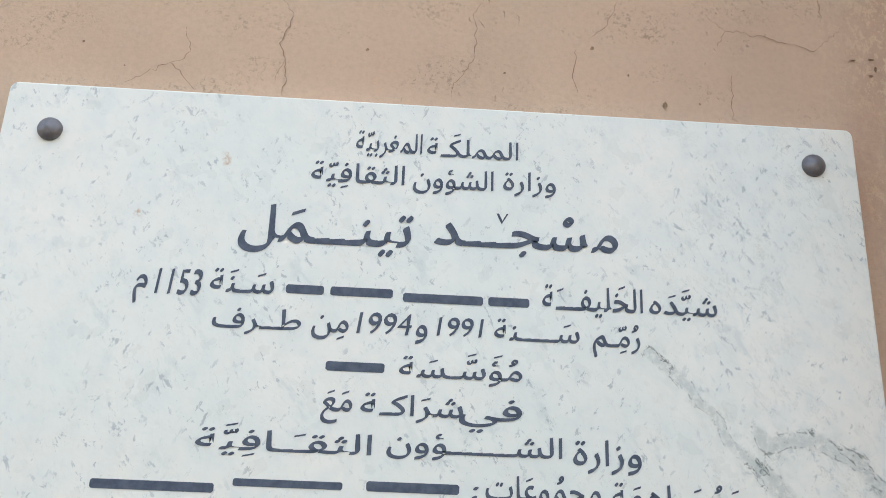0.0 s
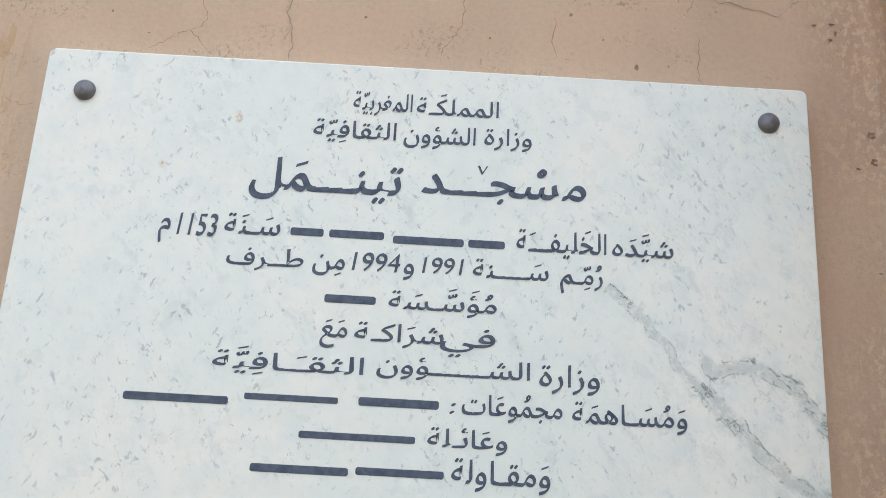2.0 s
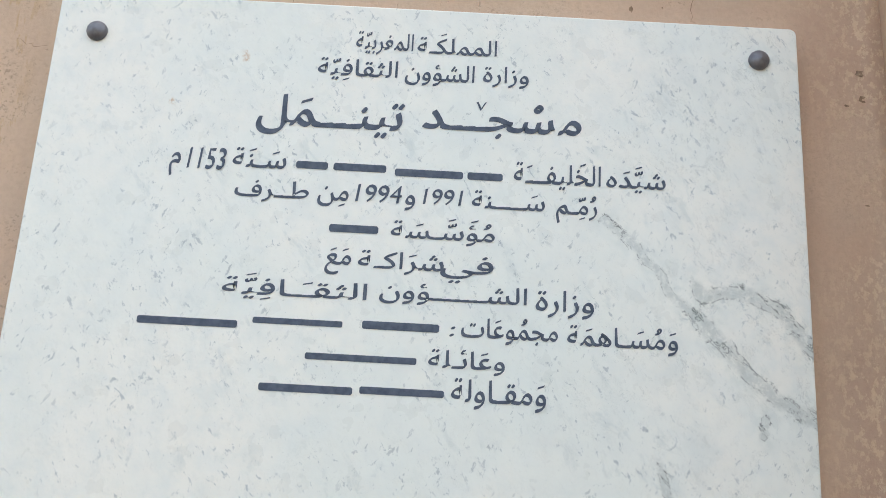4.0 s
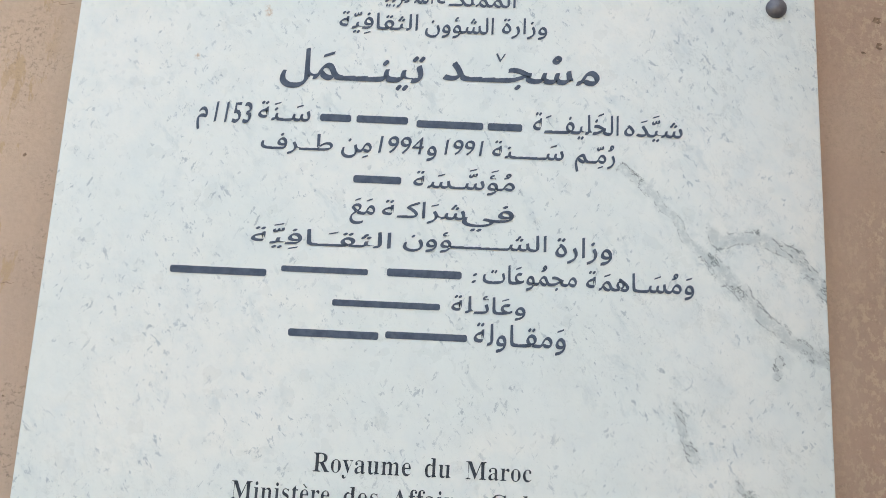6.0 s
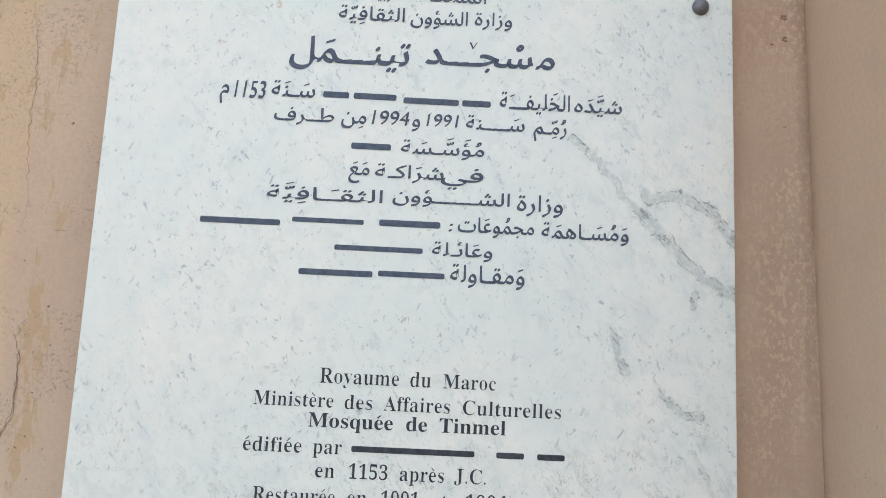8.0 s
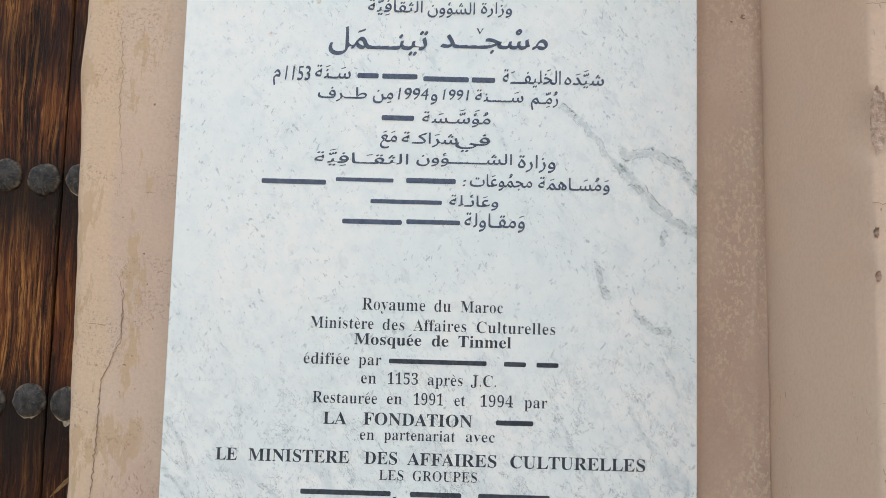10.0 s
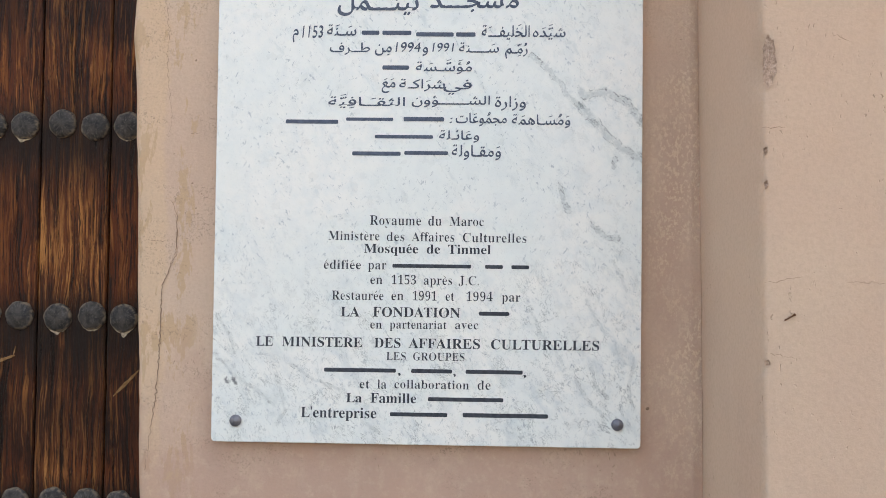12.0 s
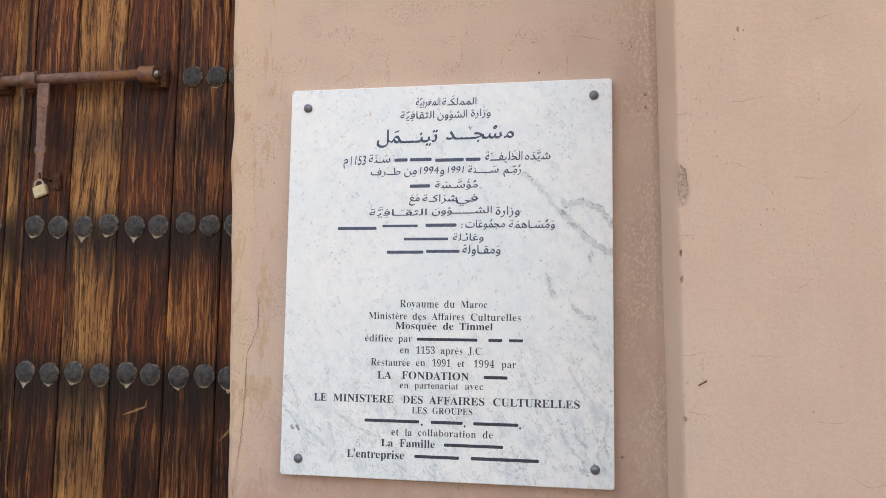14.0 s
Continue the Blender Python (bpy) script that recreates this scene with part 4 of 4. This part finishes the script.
def crack(wall, face_y, pts, width=0.00060):
    """a fine jagged split in the plaster through (x, z) points, tapering to its ends"""
    path = [Vector(pts[0])]
    for a, b in zip(pts, pts[1:]):
        a, b = Vector(a), Vector(b)
        n = max(2, int((b - a).length / 0.0035))
        side = Vector((-(b - a).y, (b - a).x)).normalized()
        for i in range(1, n + 1):
            path.append(a.lerp(b, i / n) + side * (crack_rnd.gauss(0, 0.0010) if i < n else 0))
    verts, faces, n = [], [], len(path)
    for i, p in enumerate(path):
        d = (path[min(i + 1, n - 1)] - path[max(i - 1, 0)]).normalized()
        s = Vector((-d.y, d.x))
        w = width * 0.5 * (0.25 + 0.75 * math.sin(math.pi * (i + 0.5) / n)) * crack_rnd.uniform(0.45, 1.5)
        for q in (p - s * w, p + s * w):
            verts.append((q.x, face_y(q.x, q.y) - 0.0009, q.y))
    for i in range(n - 1):
        faces.append((2 * i, 2 * i + 1, 2 * i + 3, 2 * i + 2))
    ob = new("crack", mesh_of("crack", verts, faces, M_CRACK))
    ob.parent = wall


crack(wall_pier, pier_y, [(-0.144, 2.198), (-0.133, 2.182), (-0.143, 2.153), (-0.136, 2.138), (-0.143, 2.116)])
crack(wall_pier, pier_y, [(-0.136, 2.138), (-0.134, 2.114), (-0.136, 2.102)])
crack(wall_pier, pier_y, [(-0.27, 2.106), (-0.234, 2.128), (-0.21, 2.103)])
crack(wall_pier, pier_y, [(-0.225, 2.163), (-0.218, 2.14), (-0.223, 2.132), (-0.234, 2.128)])
crack(wall_pier, pier_y, [(0.035, 2.211), (0.026, 2.191), (0.03, 2.18), (0.028, 2.15), (0.01, 2.12), (0.009, 2.108)])
crack(wall_pier, pier_y, [(0.234, 2.212), (0.255, 2.193), (0.285, 2.191), (0.322, 2.183), (0.336, 2.178), (0.366, 2.205)])
crack(wall_pier, pier_y, [(0.255, 2.193), (0.247, 2.177)])
crack(wall_pier, pier_y, [(0.345, 2.234), (0.346, 2.212)])
crack(wall_pier, pier_y, [(0.259, 2.151), (0.256, 2.106)])
crack(wall_pier, pier_y, [(0.119, 2.165), (0.115, 2.136), (0.12, 2.121)])
crack(wall_pier, pier_y, [(0.156, 2.215), (0.145, 2.189), (0.132, 2.178)])
crack(wall_pier, pier_y, [(-0.456, 2.033), (-0.446, 1.966), (-0.442, 1.923), (-0.446, 1.894), (-0.437, 1.809), (-0.435, 1.782), (-0.441, 1.754)])
crack(wall_pier, pier_y, [(-0.433, 1.647), (-0.422, 1.622), (-0.422, 1.586), (-0.425, 1.558), (-0.434, 1.534)], 0.0012)
crack(wall_pier, pier_y, [(-0.402, 1.761), (-0.388, 1.762)])
crack(wall_pier, pier_y, [(-0.424, 1.631), (-0.421, 1.561), (-0.446, 1.505), (-0.448, 1.401), (-0.453, 1.319), (-0.469, 1.196)], 0.0016)
crack(wall_pier, pier_y, [(-0.475, 1.581), (-0.435, 1.579)])
crack(wall_pier, pier_y, [(-0.4, 2.048), (-0.382, 2.04), (-0.369, 2.042)])
crack(wall_buttress, buttress_y, [(0.45, 1.942), (0.477, 1.944)])
crack(wall_buttress, buttress_y, [(0.452, 1.73), (0.482, 1.73)])
crack(wall_buttress, buttress_y, [(0.456, 1.525), (0.504, 1.533)])
crack(wall_buttress, buttress_y, [(0.459, 1.432), (0.502, 1.426)])
crack(wall_buttress, buttress_y, [(0.542, 1.96), (0.598, 1.968)])
crack(wall_buttress, buttress_y, [(0.711, 1.914), (0.74, 1.933), (0.759, 1.96)])
crack(wall_buttress, buttress_y, [(0.643, 1.828), (0.694, 1.823)])
crack(wall_buttress, buttress_y, [(0.563, 1.527), (0.617, 1.526)])
crack(wall_buttress, buttress_y, [(0.638, 1.632), (0.671, 1.66)])
crack(wall_buttress, buttress_y, [(0.72, 1.334), (0.741, 1.321), (0.768, 1.325)])
crack(wall_buttress, buttress_y, [(0.672, 2.1), (0.72, 2.11)])
crack(wall_buttress, buttress_y, [(0.544, 1.857), (0.571, 1.843)])
crack(wall_buttress, buttress_y, [(0.66, 1.423), (0.709, 1.42)])
crack(wall_buttress, buttress_y, [(0.485, 1.477), (0.494, 1.484)])
crack(wall_buttress, buttress_y, [(0.555, 2.084), (0.561, 2.092)])


def chip(x, z, w, h, y):
    """a broken spot on the projecting wall's edge, rough and hollow inside"""
    edge, round_r = 0.4545 - 0.0086 * (z - 1.7), 0.005

    def face(px):
        k = max(0.0, min(1.0, (edge + round_r - px) / round_r))
        return y + round_r * (1 - math.sqrt(1 - k * k))

    bm = bmesh.new()
    n = 30
    mid = bm.verts.new((x, face(x) + 0.0016, z))
    rings = []
    for r, dy in ((0.45, 0.0012), (0.8, 0.0004), (1.0, -0.0012)):
        ring = []
        for i in range(n):
            a = 2 * math.pi * i / n
            k = r * (0.95 + 0.40 * noise.noise((x * 50 + math.cos(a) * 2.5, z * 50 + math.sin(a) * 2.5, 3)) + 0.22 * noise.noise((math.cos(a) * 7, math.sin(a) * 7 + z * 9, 8)))
            px = max(x + w * k * math.cos(a), edge + 0.0005)
            ring.append(bm.verts.new((px, face(px) + dy + 0.0016 * noise.noise((i * 1.7, r * 9, z)), z + h * k * math.sin(a))))
        rings.append(ring)
    for i in range(n):
        bm.faces.new((mid, rings[0][i], rings[0][(i + 1) % n]))
        for a, b in zip(rings, rings[1:]):
            bm.faces.new((a[i], b[i], b[(i + 1) % n], a[(i + 1) % n]))
    bmesh.ops.recalc_face_normals(bm, faces=bm.faces)
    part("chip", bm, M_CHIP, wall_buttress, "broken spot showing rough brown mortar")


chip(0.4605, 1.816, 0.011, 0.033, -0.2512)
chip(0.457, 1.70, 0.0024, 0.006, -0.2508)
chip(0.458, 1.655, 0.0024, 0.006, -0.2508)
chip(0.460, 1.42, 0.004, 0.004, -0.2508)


def pock(wall, face_y, x, z, r, long=1.0):
    """a small pit where the plaster has burst, with an uneven rim"""
    n, verts = 9, [(x, face_y(x, z) - 0.0002, z)]
    for i in range(n):
        a, k = 2 * math.pi * i / n, crack_rnd.uniform(0.65, 1.3)
        px, pz = x + r * k * math.cos(a), z + r * k * long * math.sin(a)
        verts.append((px, face_y(px, pz) - 0.0008, pz))
    ob = new("pit", mesh_of("pit", verts, [(0, i + 1, (i + 1) % n + 1) for i in range(n)], M_PIT))
    ob.parent = wall


for x, z, r, long in ((0.197, 2.115, 0.0026, 1.6), (0.133, 2.167, 0.0022, 1.0), (0.165, 2.142, 0.0010, 1.4), (0.228, 2.118, 0.0012, 1.0),
                      (0.055, 2.137, 0.0012, 1.2), (-0.066, 2.152, 0.0018, 0.8), (-0.31, 2.143, 0.0014, 1.0), (-0.272, 2.122, 0.0011, 1.0),
                      (0.388, 2.173, 0.0040, 0.35), (0.391, 2.163, 0.0018, 1.8), (0.386, 2.156, 0.0024, 0.8), (0.371, 2.171, 0.0035, 0.3),
                      (0.419, 2.058, 0.0060, 0.7), (0.420, 2.031, 0.0045, 1.0), (0.404, 2.024, 0.0030, 0.5), (0.417, 1.924, 0.0022, 0.5),
                      (-0.396, 1.885, 0.0022, 1.1), (-0.398, 1.677, 0.0020, 0.8), (-0.391, 1.635, 0.0015, 1.3), (-0.43, 1.726, 0.0013, 1.0),
                      (-0.382, 1.659, 0.0012, 1.0), (0.365, 1.312, 0.0045, 0.8)):
    pock(wall_pier, pier_y, x, z, r * 0.85, long)
for x, z, r, long in ((0.552, 2.072, 0.0016, 1.0), (0.558, 2.090, 0.0032, 2.0), (0.567, 2.088, 0.0016, 1.6), (0.688, 1.737, 0.0012, 1.0), (0.693, 1.836, 0.0018, 0.8),
                      (0.663, 1.438, 0.0020, 0.7), (0.640, 1.287, 0.0016, 1.0), (0.708, 1.511, 0.0014, 1.6), (0.779, 1.649, 0.0014, 1.0)):
    pock(wall_buttress, buttress_y, x, z, r * 0.85, long)

nail = tagged(new("nail"), "small dark nail bent over in the plaster wall", "nail")
nail.location = (0.489, -0.2505, 1.480)
bm = bmesh.new()
tube(bm, (-0.0065, -0.0006, -0.0040), (0.0055, -0.0014, 0.0030), 0.0009, 0.0011, 8)
part("shank", bm, M_RUST_DARK, nail)
bm = bmesh.new()
tube(bm, (0.0050, -0.0014, 0.0028), (0.0068, -0.0018, 0.0040), 0.0018, 0.0017, 9)
part("nail_head", bm, M_RUST_DARK, nail)


def scratch(leaf, name, a, b, w, material):
    """a thin raised sliver of pale wood on the boards"""
    a, b, n = Vector(a), Vector(b), 9
    side = Vector((-(b - a).y, (b - a).x)).normalized()
    verts = []
    for i in range(n):
        p, k = a.lerp(b, i / (n - 1)), w * (0.25 + math.sin(math.pi * (i + 0.5) / n)) * crack_rnd.uniform(0.6, 1.3)
        for q in (p - side * k, p + side * k):
            verts.append((q.x, DOOR_Y - 0.0024, q.y))
    ob = new(name, mesh_of(name, verts, [(2 * i, 2 * i + 1, 2 * i + 3, 2 * i + 2) for i in range(n - 1)], material))
    ob.parent = leaf


scratch(right_leaf, "scratch", (-1.041, 1.301), (-0.967, 1.328), 0.0035, M_SLIVER)
scratch(right_leaf, "scratch", (-0.971, 1.324), (-0.965, 1.350), 0.0012, M_SLIVER)
scratch(right_leaf, "scratch", (-0.737, 1.238), (-0.679, 1.298), 0.0030, M_SLIVER)
scratch(right_leaf, "knot", (-0.766, 1.757), (-0.7655, 1.798), 0.0040, M_WOOD_LIGHT)
